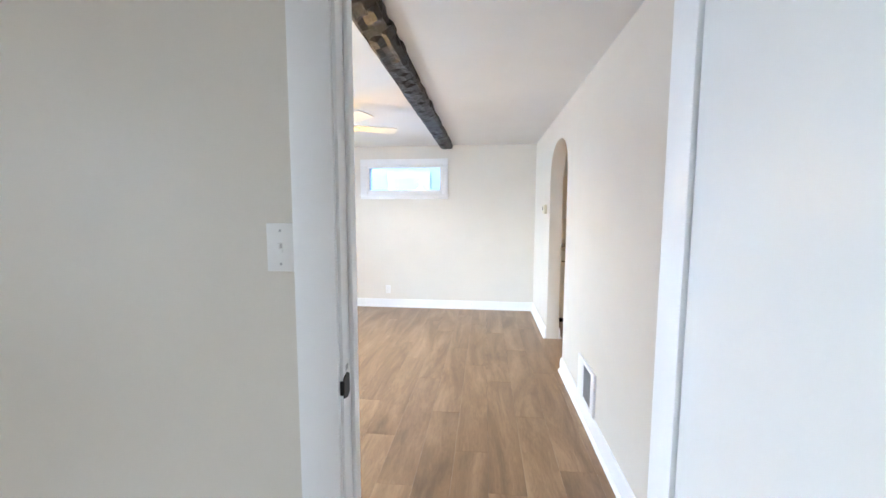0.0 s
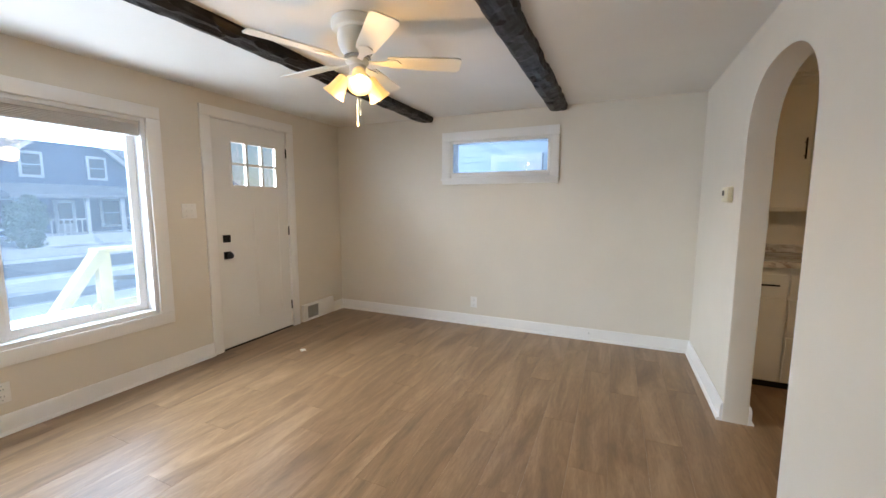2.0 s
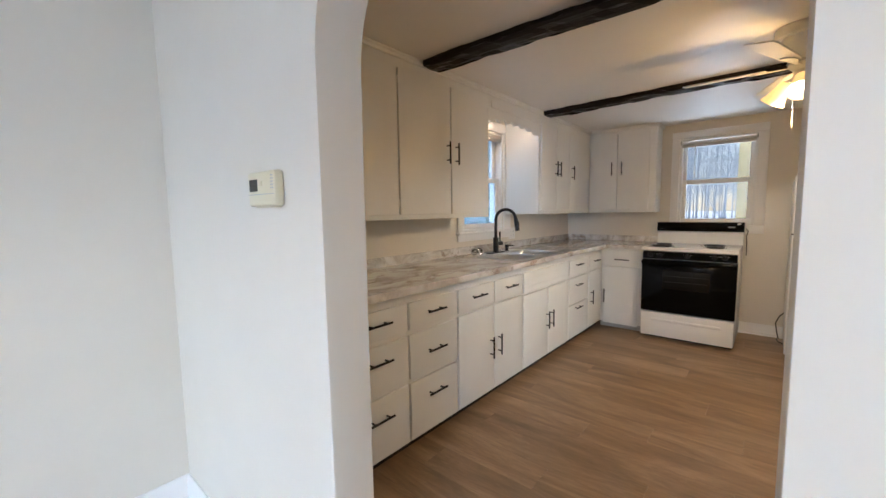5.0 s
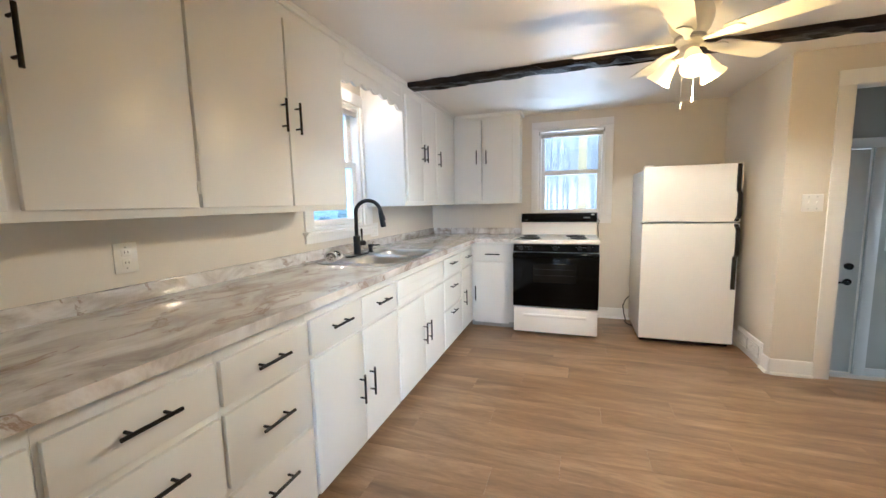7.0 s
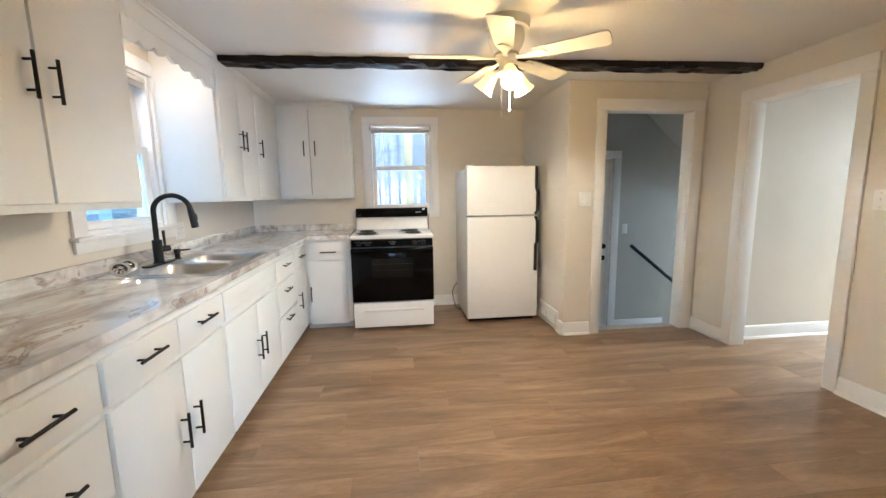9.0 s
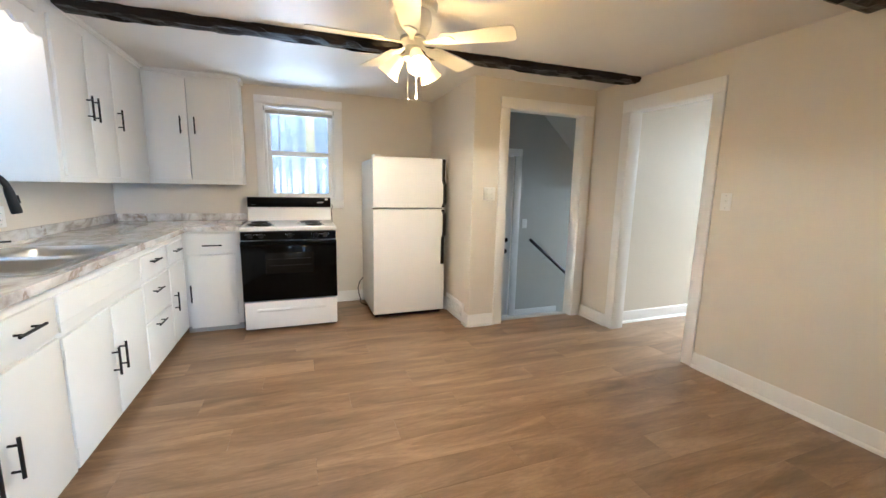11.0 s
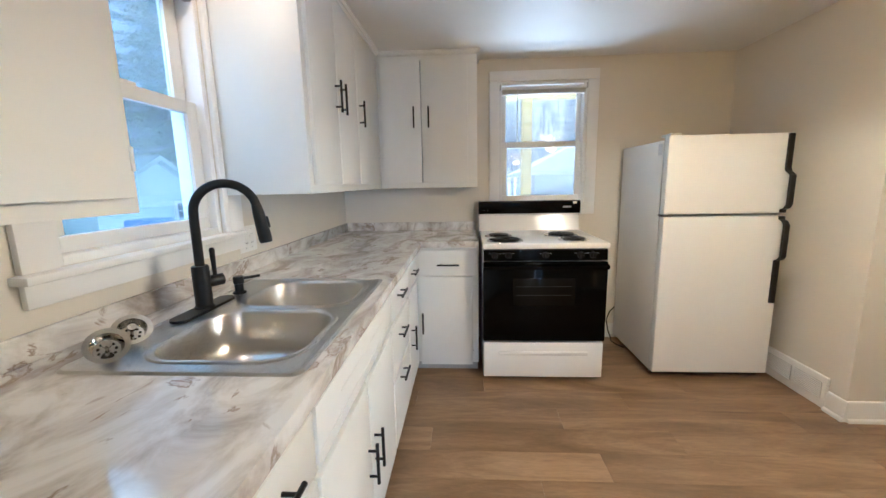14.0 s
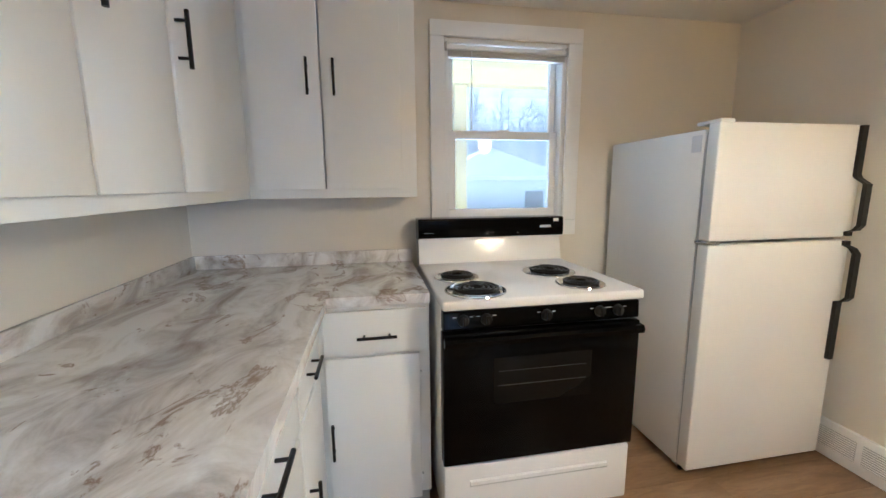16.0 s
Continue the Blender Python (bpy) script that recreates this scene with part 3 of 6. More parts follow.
def bar_pull(parent, centre, axis, normal, length=0.145):
    """A matte black bar pull. axis: along the bar; normal: out of the door."""
    c, a, n = Vector(centre), Vector(axis), Vector(normal)
    h = part("handle", tube_bm([c + n * 0.030 - a * length / 2, c + n * 0.030 + a * length / 2], 0.0058, 10), BLACKMETAL, parent, "matte black bar pull")
    for s in (-1, 1):
        part("post", tube_bm([c + a * s * length * 0.32, c + a * s * length * 0.32 + n * 0.030], 0.0045, 8), BLACKMETAL, h)
    return h


def front_y(name, unit, x0, x1, z0, z1, yf=DF, thick=0.018):
    return part(name, box_bm(x0, x1, yf, yf + thick, z0, z1, bevel=0.0035), CABINET, unit)


def hinge_pair(unit, x, z0, z1, y):
    for z in (z0 + 0.07, z1 - 0.07):
        part("hinge", box_bm(x - 0.004, x + 0.004, y - 0.003, y + 0.012, z - 0.022, z + 0.022, bevel=0.001), CABINET, unit)


OUT, UPZ, ALX, ALY = Vector((0, -1, 0)), Vector((0, 0, 1)), Vector((1, 0, 0)), Vector((0, 1, 0))


def lower_unit(x0, x1, label, top=0.868):
    ob = thing("base_cabinet", ((x0 + x1) / 2, 5.65, 0), label, "cabinet", "lower kitchen cabinets")
    part("body", box_bm(x0, x1, CF, KN - 0.004, 0.06, top, bevel=0.001), CABINET, ob)
    if top < 0.868:
        part("top_rail", box_bm(x0, x1, CF, CF + 0.018, top, 0.868), CABINET, ob)
    part("toe_kick", box_bm(x0, x1, CF + 0.045, CF + 0.060, 0.0, 0.06), BLACKPLASTIC, ob)
    return ob


ROWS3 = ((0.672, 0.815), (0.408, 0.645), (0.072, 0.385))
for x0, x1, pulls in ((1.232, 1.638, (0.753, 0.567, 0.285)), (1.638, 2.045, (0.748, 0.532, 0.289))):
    u = lower_unit(x0, x1, "white painted base cabinet with three drawers and black pulls")
    for (z0, z1), zp in zip(ROWS3, pulls):
        d = front_y("drawer", u, x0 + 0.008, x1 - 0.008, z0, z1)
        bar_pull(d, ((x0 + x1) / 2 - 0.006, DF, zp), ALX, OUT)
u = lower_unit(KX + 0.002, 1.232, "white painted base cabinet with one drawer above a door")
d = front_y("drawer", u, 0.975, 1.222, 0.672, 0.815)
bar_pull(d, (1.10, DF, 0.745), ALX, OUT)
d = front_y("door", u, 0.975, 1.222, 0.072, 0.650)
bar_pull(d, (1.01, DF, 0.47), UPZ, OUT)
u = lower_unit(2.045, 2.845, "white painted base cabinet with two drawers above two doors")
for x0, x1, hx in ((2.058, 2.442, 2.395), (2.450, 2.838, 2.492)):
    d = front_y("drawer", u, x0, x1, 0.672, 0.815)
    bar_pull(d, ((x0 + x1) / 2 - 0.003, DF, 0.753), ALX, OUT)
    d = front_y("door", u, x0, x1, 0.072, 0.652)
    bar_pull(d, (hx, DF, 0.375), UPZ, OUT)
    hinge_pair(u, x0 if hx > x0 + 0.2 else x1, 0.072, 0.652, DF)
u = lower_unit(2.845, 3.700, "white painted sink cabinet with a false front above two doors", 0.69)
d = front_y("false_front", u, 2.855, 3.690, 0.665, 0.815)
part("bead", box_bm(3.02, 3.55, DF - 0.002, DF + 0.004, 0.757, 0.762, bevel=0.001), CABINET, d)
part("bead", box_bm(2.86, 3.685, DF - 0.002, DF + 0.004, 0.700, 0.705, bevel=0.001), CABINET, d)
for x0, x1, hx in ((2.855, 3.272, 3.235), (3.280, 3.690, 3.318)):
    d = front_y("door", u, x0, x1, 0.072, 0.642)
    bar_pull(d, (hx, DF, 0.375), UPZ, OUT)
    hinge_pair(u, x0 if hx > x0 + 0.2 else x1, 0.072, 0.642, DF)
u = lower_unit(3.700, 4.205, "white painted base cabinet with three small drawers")
for (z0, z1), zp in zip(ROWS3, (0.766, 0.572, 0.352)):
    d = front_y("drawer", u, 3.710, 4.195, z0, z1)
    bar_pull(d, (3.905, DF, zp), ALX, OUT)
u = lower_unit(4.205, 4.640, "white painted corner base cabinet with a drawer above a narrow door")
d = front_y("drawer", u, 4.215, 4.585, 0.672, 0.815)
bar_pull(d, (4.38, DF, 0.755), ALX, OUT)
d = front_y("door", u, 4.215, 4.585, 0.072, 0.652)
bar_pull(d, (4.262, DF, 0.385), UPZ, OUT)

# the short run beside the stove, facing the other way
EF = 4.610
u = thing("base_cabinet", (4.95, 5.13, 0), "white painted base cabinet with a drawer and door beside the stove", "cabinet", "lower kitchen cabinets")
part("body", box_bm(EF + 0.018, KE - 0.004, 4.925, CF - 0.002, 0.06, 0.868, bevel=0.001), CABINET, u)
part("toe_kick", box_bm(EF + 0.04, EF + 0.052, 4.93, CF, 0.0, 0.06), GREYMETAL, u)
d = part("drawer", box_bm(EF, EF + 0.018, 4.937, 5.318, 0.680, 0.848, bevel=0.0035), CABINET, u)
bar_pull(d, (EF, 5.124, 0.752), ALY, Vector((-1, 0, 0)))
d = part("door", box_bm(EF, EF + 0.018, 4.965, 5.318, 0.048, 0.668, bevel=0.0035), CABINET, u)
bar_pull(d, (EF, 5.298, 0.352), UPZ, Vector((-1, 0, 0)))
for z in (0.13, 0.57):
    part("hinge", box_bm(EF - 0.002, EF + 0.014, 4.957, 4.965, z - 0.022, z + 0.022, bevel=0.001), CABINET, u)

# worktop with the sink cut-out
SX0, SX1, SY0, SY1 = 2.83, 3.59, 5.36, 5.86
CT0, CT1 = 0.868, 0.906
ct = thing("worktop", (3.0, 5.6, CT0), "grey and brown marbled laminate worktop with a backsplash", "countertop")
bm = bm_new()
for a in ((KX + 0.002, SX0, 5.298, KN - 0.002), (SX1, KE - 0.002, 5.298, KN - 0.002), (SX0, SX1, 5.298, SY0), (SX0, SX1, SY1, KN - 0.002), (4.598, KE - 0.002, 4.925, 5.298)):
    vs = [bm.verts.new((x, y, CT1)) for x, y in ((a[0], a[2]), (a[1], a[2]), (a[1], a[3]), (a[0], a[3]))]
    bm.faces.new(vs)
bmesh.ops.remove_doubles(bm, verts=bm.verts, dist=1e-4)
ext = bmesh.ops.extrude_face_region(bm, geom=list(bm.faces))
bmesh.ops.translate(bm, verts=[v for v in ext["geom"] if isinstance(v, bmesh.types.BMVert)], vec=(0, 0, CT0 - CT1))
bmesh.ops.recalc_face_normals(bm, faces=bm.faces)
part("top", bm, LAMINATE, ct)
part("backsplash", box_bm(KX + 0.002, KE - 0.022, KN - 0.020, KN - 0.002, CT1, 0.972, bevel=0.003), LAMINATE, ct)
part("backsplash", box_bm(KE - 0.021, KE - 0.002, 4.925, KN - 0.002, CT1, 0.972, bevel=0.003), LAMINATE, ct)


def rounded(x0, x1, y0, y1, r, n=6):
    pts = []
    for cx, cy, a0 in ((x1 - r, y1 - r, 0), (x0 + r, y1 - r, 90), (x0 + r, y0 + r, 180), (x1 - r, y0 + r, 270)):
        for k in range(n + 1):
            a = radians(a0 + 90 * k / n)
            pts.append((cx + r * math.cos(a), cy + r * math.sin(a)))
    return pts


def sink():
    ob = thing("kitchen_sink", (3.21, 5.6, CT1), "brushed stainless steel double-bowl sink set into the worktop", "sink")
    zr = CT1 + 0.006
    x0, x1, y0, y1 = 2.812, 3.612, 5.336, 5.876
    bowls = ((2.868, 3.205, 5.378, 5.748), (3.250, 3.560, 5.378, 5.748))
    bm = bm_new()
    rim = [[bm.verts.new((x, y, z)) for x, y in rounded(x0 + d, x1 - d, y0 + d, y1 - d, r)] for d, z, r in ((0, CT1 + 0.0005, 0.03), (0.006, zr, 0.028), (0.016, zr, 0.022), (0.020, zr - 0.003, 0.02))]
    for a, b in zip(rim, rim[1:]):
        for i in range(len(a)):
            j = (i + 1) % len(a)
            bm.faces.new((a[i], a[j], b[j], b[i]))
    inner = rim[-1]
    holes = []
    zd = zr - 0.003
    for bx in bowls:
        holes.append([bm.verts.new((x, y, zd)) for x, y in rounded(*bx, 0.095, 8)])
    edges = [bm.edges.get((inner[i], inner[(i + 1) % len(inner)])) for i in range(len(inner))]
    for h in holes:
        edges += [bm.edges.new((h[i], h[(i + 1) % len(h)])) for i in range(len(h))]
    bmesh.ops.triangle_fill(bm, use_beauty=True, use_dissolve=False, edges=edges)
    bmesh.ops.recalc_face_normals(bm, faces=bm.faces)
    if bm.faces[-1].normal.z < 0:
        bmesh.ops.reverse_faces(bm, faces=bm.faces)
    part("deck", bm, STEEL, ob)
    for bx, depth in zip(bowls, (0.135, 0.135)):
        bm = bm_new()
        rings = []
        for d, z, r in ((-0.012, zd + 0.0004, 0.104), (-0.008, zd + 0.0042, 0.101), (-0.001, zd + 0.0046, 0.097), (0.005, zd + 0.0005, 0.094), (0.009, zd - 0.010, 0.091), (0.016, zd - depth * 0.55, 0.088), (0.026, zd - depth * 0.80, 0.082), (0.046, zd - depth * 0.94, 0.075), (0.075, zd - depth, 0.06), (0.11, zd - depth - 0.004, 0.04), (0.145, zd - depth - 0.006, 0.008)):
            rings.append([bm.verts.new((x, y, z)) for x, y in rounded(bx[0] + d, bx[1] - d, bx[2] + d, bx[3] - d, r, 8)])
        for a, b in zip(rings, rings[1:]):
            for i in range(len(a)):
                j = (i + 1) % len(a)
                bm.faces.new((a[i], b[i], b[j], a[j]))
        bm.faces.new(rings[-1])
        bmesh.ops.recalc_face_normals(bm, faces=bm.faces)
        bowl = part("bowl", bm, STEEL, ob)
        cx, cy, zb = (bx[0] + bx[1]) / 2, (bx[2] + bx[3]) / 2, zd - depth - 0.0045
        part("drain", lathe_bm(cx, cy, [(0.056, zb + 0.0005), (0.054, zb + 0.004), (0.045, zb + 0.003), (0.040, zb + 0.0008), (0.0, zb + 0.0008)], 32), CHROME, bowl, "chrome drain ring")
        part("drain_cup", lathe_bm(cx, cy, [(0.041, zb + 0.0014), (0.02, zb + 0.0012), (0.0, zb + 0.0012)], 24), DARKVOID, bowl)
    return ob


sink()
ZD = CT1 + 0.003  # the sink's deck


def faucet():
    ob = thing("kitchen_faucet", (3.225, 5.818, ZD), "matte black pull-down gooseneck kitchen faucet with side lever", "faucet")
    part("deck_plate", prism_bm(rounded(3.095, 3.355, 5.790, 5.846, 0.026), "z", ZD, ZD + 0.008), BLACKMETAL, ob)
    part("body", lathe_bm(3.225, 5.818, [(0.0, ZD + 0.007), (0.030, ZD + 0.007), (0.029, ZD + 0.012), (0.0245, ZD + 0.016), (0.0245, ZD + 0.135), (0.022, ZD + 0.139), (0.0, ZD + 0.139)], 28), BLACKMETAL, ob)
    d = Vector((0.48, -0.88, 0)).normalized()
    base = Vector((3.225, 5.818, 0))
    pts = [base + Vector((0, 0, ZD + 0.13 + 0.035 * k)) for k in range(5)]
    r, zc = 0.087, ZD + 0.298
    for k in range(0, 25):
        a = math.pi - math.pi * 0.97 * k / 24
        pts.append(base + d * (r + r * math.cos(a)) + Vector((0, 0, zc + r * math.sin(a))))
    part("spout", tube_bm(pts, 0.0135, 14), BLACKMETAL, ob)
    tip, way = pts[-1], (pts[-1] - pts[-2]).normalized()
    head = part("spray_head", tube_bm([tip - way * 0.01, tip + way * 0.004, tip + way * 0.01, tip + way * 0.098, tip + way * 0.111], [0.0150, 0.0160, 0.0175, 0.0205, 0.0185], 18), BLACKMETAL, ob)
    p = tip + way * 0.045 - d * -0.019
    part("button", tube_bm([p - way * 0.018, p + way * 0.018], 0.006, 8), BLACKMETAL, head)
    hub = Vector((3.225, 5.818, ZD + 0.085))
    hd = Vector((0.85, -0.53, 0)).normalized()
    part("valve", tube_bm([hub, hub + hd * 0.062], 0.0185, 18), BLACKMETAL, ob)
    part("lever", tube_bm([hub + hd * 0.040 + Vector((0, 0, 0.010)), hub + hd * 0.040 + Vector((0, 0, 0.050)), hub + hd * 0.039 + Vector((0, 0, 0.098)), hub + hd * 0.039 + Vector((0, 0, 0.104))], [0.0060, 0.0068, 0.0085, 0.0050], 12), BLACKMETAL, ob)
    sd = thing("soap_dispenser", (3.408, 5.815, ZD), "matte black soap dispenser pump on the sink deck", "soap dispenser")
    part("base", lathe_bm(3.408, 5.815, [(0, ZD), (0.023, ZD), (0.022, ZD + 0.005), (0.0145, ZD + 0.008), (0.0145, ZD + 0.035), (0.018, ZD + 0.037), (0.018, ZD + 0.058), (0.016, ZD + 0.061), (0, ZD + 0.061)], 24), BLACKMETAL, sd)
    part("nozzle", tube_bm([(3.415, 5.808, ZD + 0.052), (3.468, 5.770, ZD + 0.050)], 0.0052, 10), BLACKMETAL, sd)


faucet()
for sx, sy, lean in ((2.876, 5.802, 50), (2.966, 5.824, 44)):
    s = thing("sink_strainer", (sx, sy, ZD), "chrome basket strainer lying loose on the sink deck", "sink strainer", "loose sink strainers")
    rot = Matrix.Translation((sx, sy, ZD + 0.0225)) @ Matrix.Rotation(radians(lean), 4, Vector((0.75, -0.66, 0)).normalized()) @ Matrix.Diagonal((1.0, 1.0, 1.25, 1.0))

    def tilted(bm):
        bmesh.ops.transform(bm, matrix=rot, verts=bm.verts)
        return bm

    part("basket", tilted(lathe_bm(0, 0, [(0.0, -0.006), (0.022, -0.004), (0.029, 0.014), (0.040, 0.019), (0.041, 0.022), (0.030, 0.021), (0.024, 0.002), (0, 0.0)], 28)), CHROME, s)
    part("stem", tilted(lathe_bm(0, 0, [(0.004, 0.004), (0.004, 0.022), (0.009, 0.024), (0.009, 0.030), (0, 0.031)], 14)), CHROME, s)
    for k in range(9):
        a = 2 * math.pi * k / 9
        part("hole", tilted(lathe_bm(0.016 * math.cos(a), 0.016 * math.sin(a), [(0.0034, 0.0008), (0.0030, 0.0022), (0.0, 0.0023)], 8)), DARKVOID, s)

# wall cabinets
UF, UD, UZ0 = 5.626, 5.608, 1.250


def upper_unit(x0, x1, label, base=UZ0):
    ob = thing("wall_cabinet", ((x0 + x1) / 2, 5.8, base), label, "cabinet", "upper kitchen cabinets")
    part("body", box_bm(x0, x1, UF, KN - 0.003, base, TOP - 0.003, bevel=0.001), CABINET, ob)
    return ob


def crown(parent, outline, axis, a, b):
    part("crown", prism_bm(outline, axis, a, b), CABINET, parent)


u = upper_unit(KX + 0.002, 2.817, "white painted wall cabinet with flush doors and black pulls", 1.238)
for x0, x1, hx in ((1.391, 1.855, 1.409), (1.867, 2.338, 2.300), (2.350, 2.795, 2.392)):
    d = front_y("door", u, x0, x1, 1.266, 2.108, UD)
    bar_pull(d, (hx, UD, 1.670), UPZ, OUT)
    hinge_pair(u, x0 if hx > x0 + 0.2 else x1, 1.266, 2.108, UD)
d = front_y("door", u, 0.972, 1.363, 1.266, 2.108, UD)
bar_pull(d, (1.328, UD, 1.672), UPZ, OUT)
CR = [(UF - 0.002, TOP - 0.030), (UF - 0.012, TOP - 0.026), (UF - 0.016, TOP - 0.014), (UF - 0.026, TOP - 0.008), (UF - 0.028, TOP - 0.001), (UF - 0.002, TOP - 0.001)]
crown(u, CR, "x", KX + 0.002, 2.817)

u = upper_unit(3.652, 4.985, "white painted wall cabinet beside the sink window with black pulls")
for x0, x1, hx in ((3.690, 4.020, 3.985), (4.028, 4.362, 4.062), (4.376, 4.640, 4.405)):
    d = front_y("door", u, x0, x1, 1.285, 2.108, UD)
    bar_pull(d, (hx, UD, 1.690 if hx < 4.2 else 1.680), UPZ, OUT)
hinge_pair(u, 3.686, 1.285, 2.108, UD)
crown(u, CR, "x", 3.652, 4.98)

UE = 5.005
u = thing("wall_cabinet", (5.13, 5.27, UZ0), "white painted corner wall cabinet with two doors and black pulls", "cabinet", "upper kitchen cabinets")
part("body", box_bm(UE, KE - 0.003, 4.918, UF + 0.05, UZ0, TOP - 0.003, bevel=0.001), CABINET, u)
for y0, y1, hy in ((4.985, 5.313, 5.262), (5.321, 5.650, 5.368)):
    d = part("door", box_bm(UE - 0.018, UE, y0, min(y1, 5.604), 1.288, 2.135, bevel=0.0035), CABINET, u)
    bar_pull(d, (UE - 0.018, hy, 1.745), UPZ, Vector((-1, 0, 0)))
# grey strip that draws the shade in the gap between the two doors
part("gap_shade", box_bm(UE - 0.003, UE + 0.001, 5.309, 5.325, 1.29, 2.13), GAPSHADE, u)
crown(u, [(x - UF + UE, z) for x, z in CR], "y", 4.905, UF - 0.02)
part("crown_return", box_bm(UE - 0.024, KE - 0.003, 4.896, 4.917, TOP - 0.030, TOP - 0.001, bevel=0.004), CABINET, u)


def valance():
    """The scalloped board over the sink window, with the soffit behind it."""
    ob = thing("window_valance", (3.23, 5.62, 1.95), "white painted scalloped wooden valance above the sink window", "valance")
    x0, x1, n = 2.8175, 3.6515, 120
    pts = []
    for k in range(n + 1):
        t = k / n
        s = abs(t - 0.5) * 2
        z = 2.020 - 0.032 * s ** 2 - 0.026 * abs(math.sin(t * math.pi * 7)) - 0.012 * (1 if s > 0.95 else 0)
        pts.append((x0 + (x1 - x0) * t, z))
    part("board", prism_bm([*pts, (x1, TOP - 0.003), (x0, TOP - 0.003)], "y", UF + 0.001, UF + 0.019), CABINET, ob)
    part("panel", box_bm(2.86, 3.61, UF - 0.005, UF + 0.002, 2.075, 2.135, bevel=0.003), CABINET, ob)
    part("crown", prism_bm(CR, "x", x0, x1), CABINET, ob)
    can = thing("recessed_light", (3.25, 5.80, TOP), "lit recessed light in the soffit above the sink", "ceiling light")
    part("trim_ring", lathe_bm(3.25, 5.80, [(0.075, TOP - 0.001), (0.075, TOP - 0.008), (0.055, TOP - 0.010), (0.052, TOP - 0.001)], 32), TRIM, can)
    part("lens", lathe_bm(3.25, 5.80, [(0.053, TOP - 0.004), (0.0, TOP - 0.006)], 32), CANLIGHT, can)


valance()
bulb_lamp("recessed_bulb", (3.25, 5.80, TOP - 0.05), 1.2, 0.04, (1.0, 0.66, 0.40))


def stove():
    ob = thing("electric_stove", (4.85, 4.52, 0), "white freestanding electric stove with black oven door and coil burners", "stove")
    y0, y1 = 4.143, 4.902
    part("body", box_bm(4.515, 5.235, y0 + 0.004, y1 - 0.004, 0.03, 0.880, bevel=0.004), ENAMEL, ob)
    part("plinth", box_bm(4.56, 5.2, y0 + 0.02, y1 - 0.02, 0.0, 0.03), DARKVOID, ob)
    dr = part("storage_drawer", box_bm(4.470, 4.515, y0 + 0.004, y1 - 0.004, 0.035, 0.272, bevel=0.008), ENAMEL, ob)
    part("pull_lip", prism_bm([(4.4705, 0.212), (4.462, 0.208), (4.460, 0.196), (4.466, 0.186), (4.4705, 0.184)], "y", y0 + 0.10, y1 - 0.10), ENAMEL, dr)
    od_ = part("oven_door", box_bm(4.462, 4.515, y0, y1, 0.284, 0.792, bevel=0.006), BLACKGLOSS, ob)
    part("oven_window", box_bm(4.4600, 4.4615, 4.338, 4.718, 0.515, 0.692, bevel=0.0006), OVENGLASS, od_, "dark oven window with racks behind")
    for z in (0.585, 0.640):
        part("rack", tube_bm([(4.4598, 4.36, z), (4.4598, 4.70, z)], 0.0012, 6), OVENRACK, od_)
    part("door_handle", prism_bm([(4.462, 0.782), (4.438, 0.780), (4.430, 0.770), (4.434, 0.752), (4.462, 0.748)], "y", y0 + 0.002, y1 - 0.002), BLACKGLOSS, od_)
    cp = part("control_panel", prism_bm([(4.515, 0.800), (4.476, 0.800), (4.470, 0.806), (4.474, 0.866), (4.515, 0.872)], "y", y0 + 0.004, y1 - 0.004), BLACKGLOSS, ob)
    for y in (4.828, 4.745, 4.520, 4.310, 4.236):
        k = part("knob", tube_bm([(4.474, y, 0.836), (4.462, y, 0.836), (4.455, y, 0.836)], [0.021, 0.020, 0.017], 20), BLACKPLASTIC, cp)
        part("grip", box_bm(4.447, 4.457, y - 0.004, y + 0.004, 0.820, 0.852, bevel=0.002), BLACKPLASTIC, k)
        for dy in (-0.030, 0.030):
            part("marking", box_bm(4.4712, 4.4725, y + dy - 0.006, y + dy + 0.006, 0.846, 0.848), PLASTIC, cp)
    top = part("cooktop", box_bm(4.452, 5.13, y0 - 0.002, y1 + 0.002, 0.876, 0.912, bevel=0.009, seg=3), ENAMEL, ob)
    for bx, by, r in ((4.575, 4.757, 0.098), (4.800, 4.780, 0.078), (4.815, 4.352, 0.098), (4.590, 4.325, 0.078)):
        bn = part("burner", lathe_bm(bx, by, [(r + 0.018, 0.9125), (r + 0.016, 0.917), (r + 0.008, 0.918), (r, 0.914), (r * 0.5, 0.9128), (0, 0.9128)], 40), CHROME, top, "chrome drip pan")
        pts = []
        turns = 4
        for k in range(turns * 28 + 1):
            a = 2 * math.pi * k / 28
            rr = 0.020 + (r - 0.026) * k / (turns * 28)
            pts.append((bx + rr * math.cos(a), by + rr * math.sin(a), 0.922))
        part("coil", tube_bm(pts, 0.0052, 7), BLACKPLASTIC, bn, "black coil element")
        bm = bm_new()
        for k in range(3):
            a = 2 * math.pi * k / 3 + 0.4
            add_tube(bm, [(bx, by, 0.9165), (bx + r * math.cos(a), by + r * math.sin(a), 0.9165)], 0.0025, 6)
        part("support", bm, GREYMETAL, bn)
    bg = part("backguard", prism_bm([(5.105, 0.905), (5.135, 1.030), (5.10, 1.034), (5.10, 1.04), (5.21, 1.04), (5.21, 0.905)], "y", y0, y1), ENAMEL, ob)
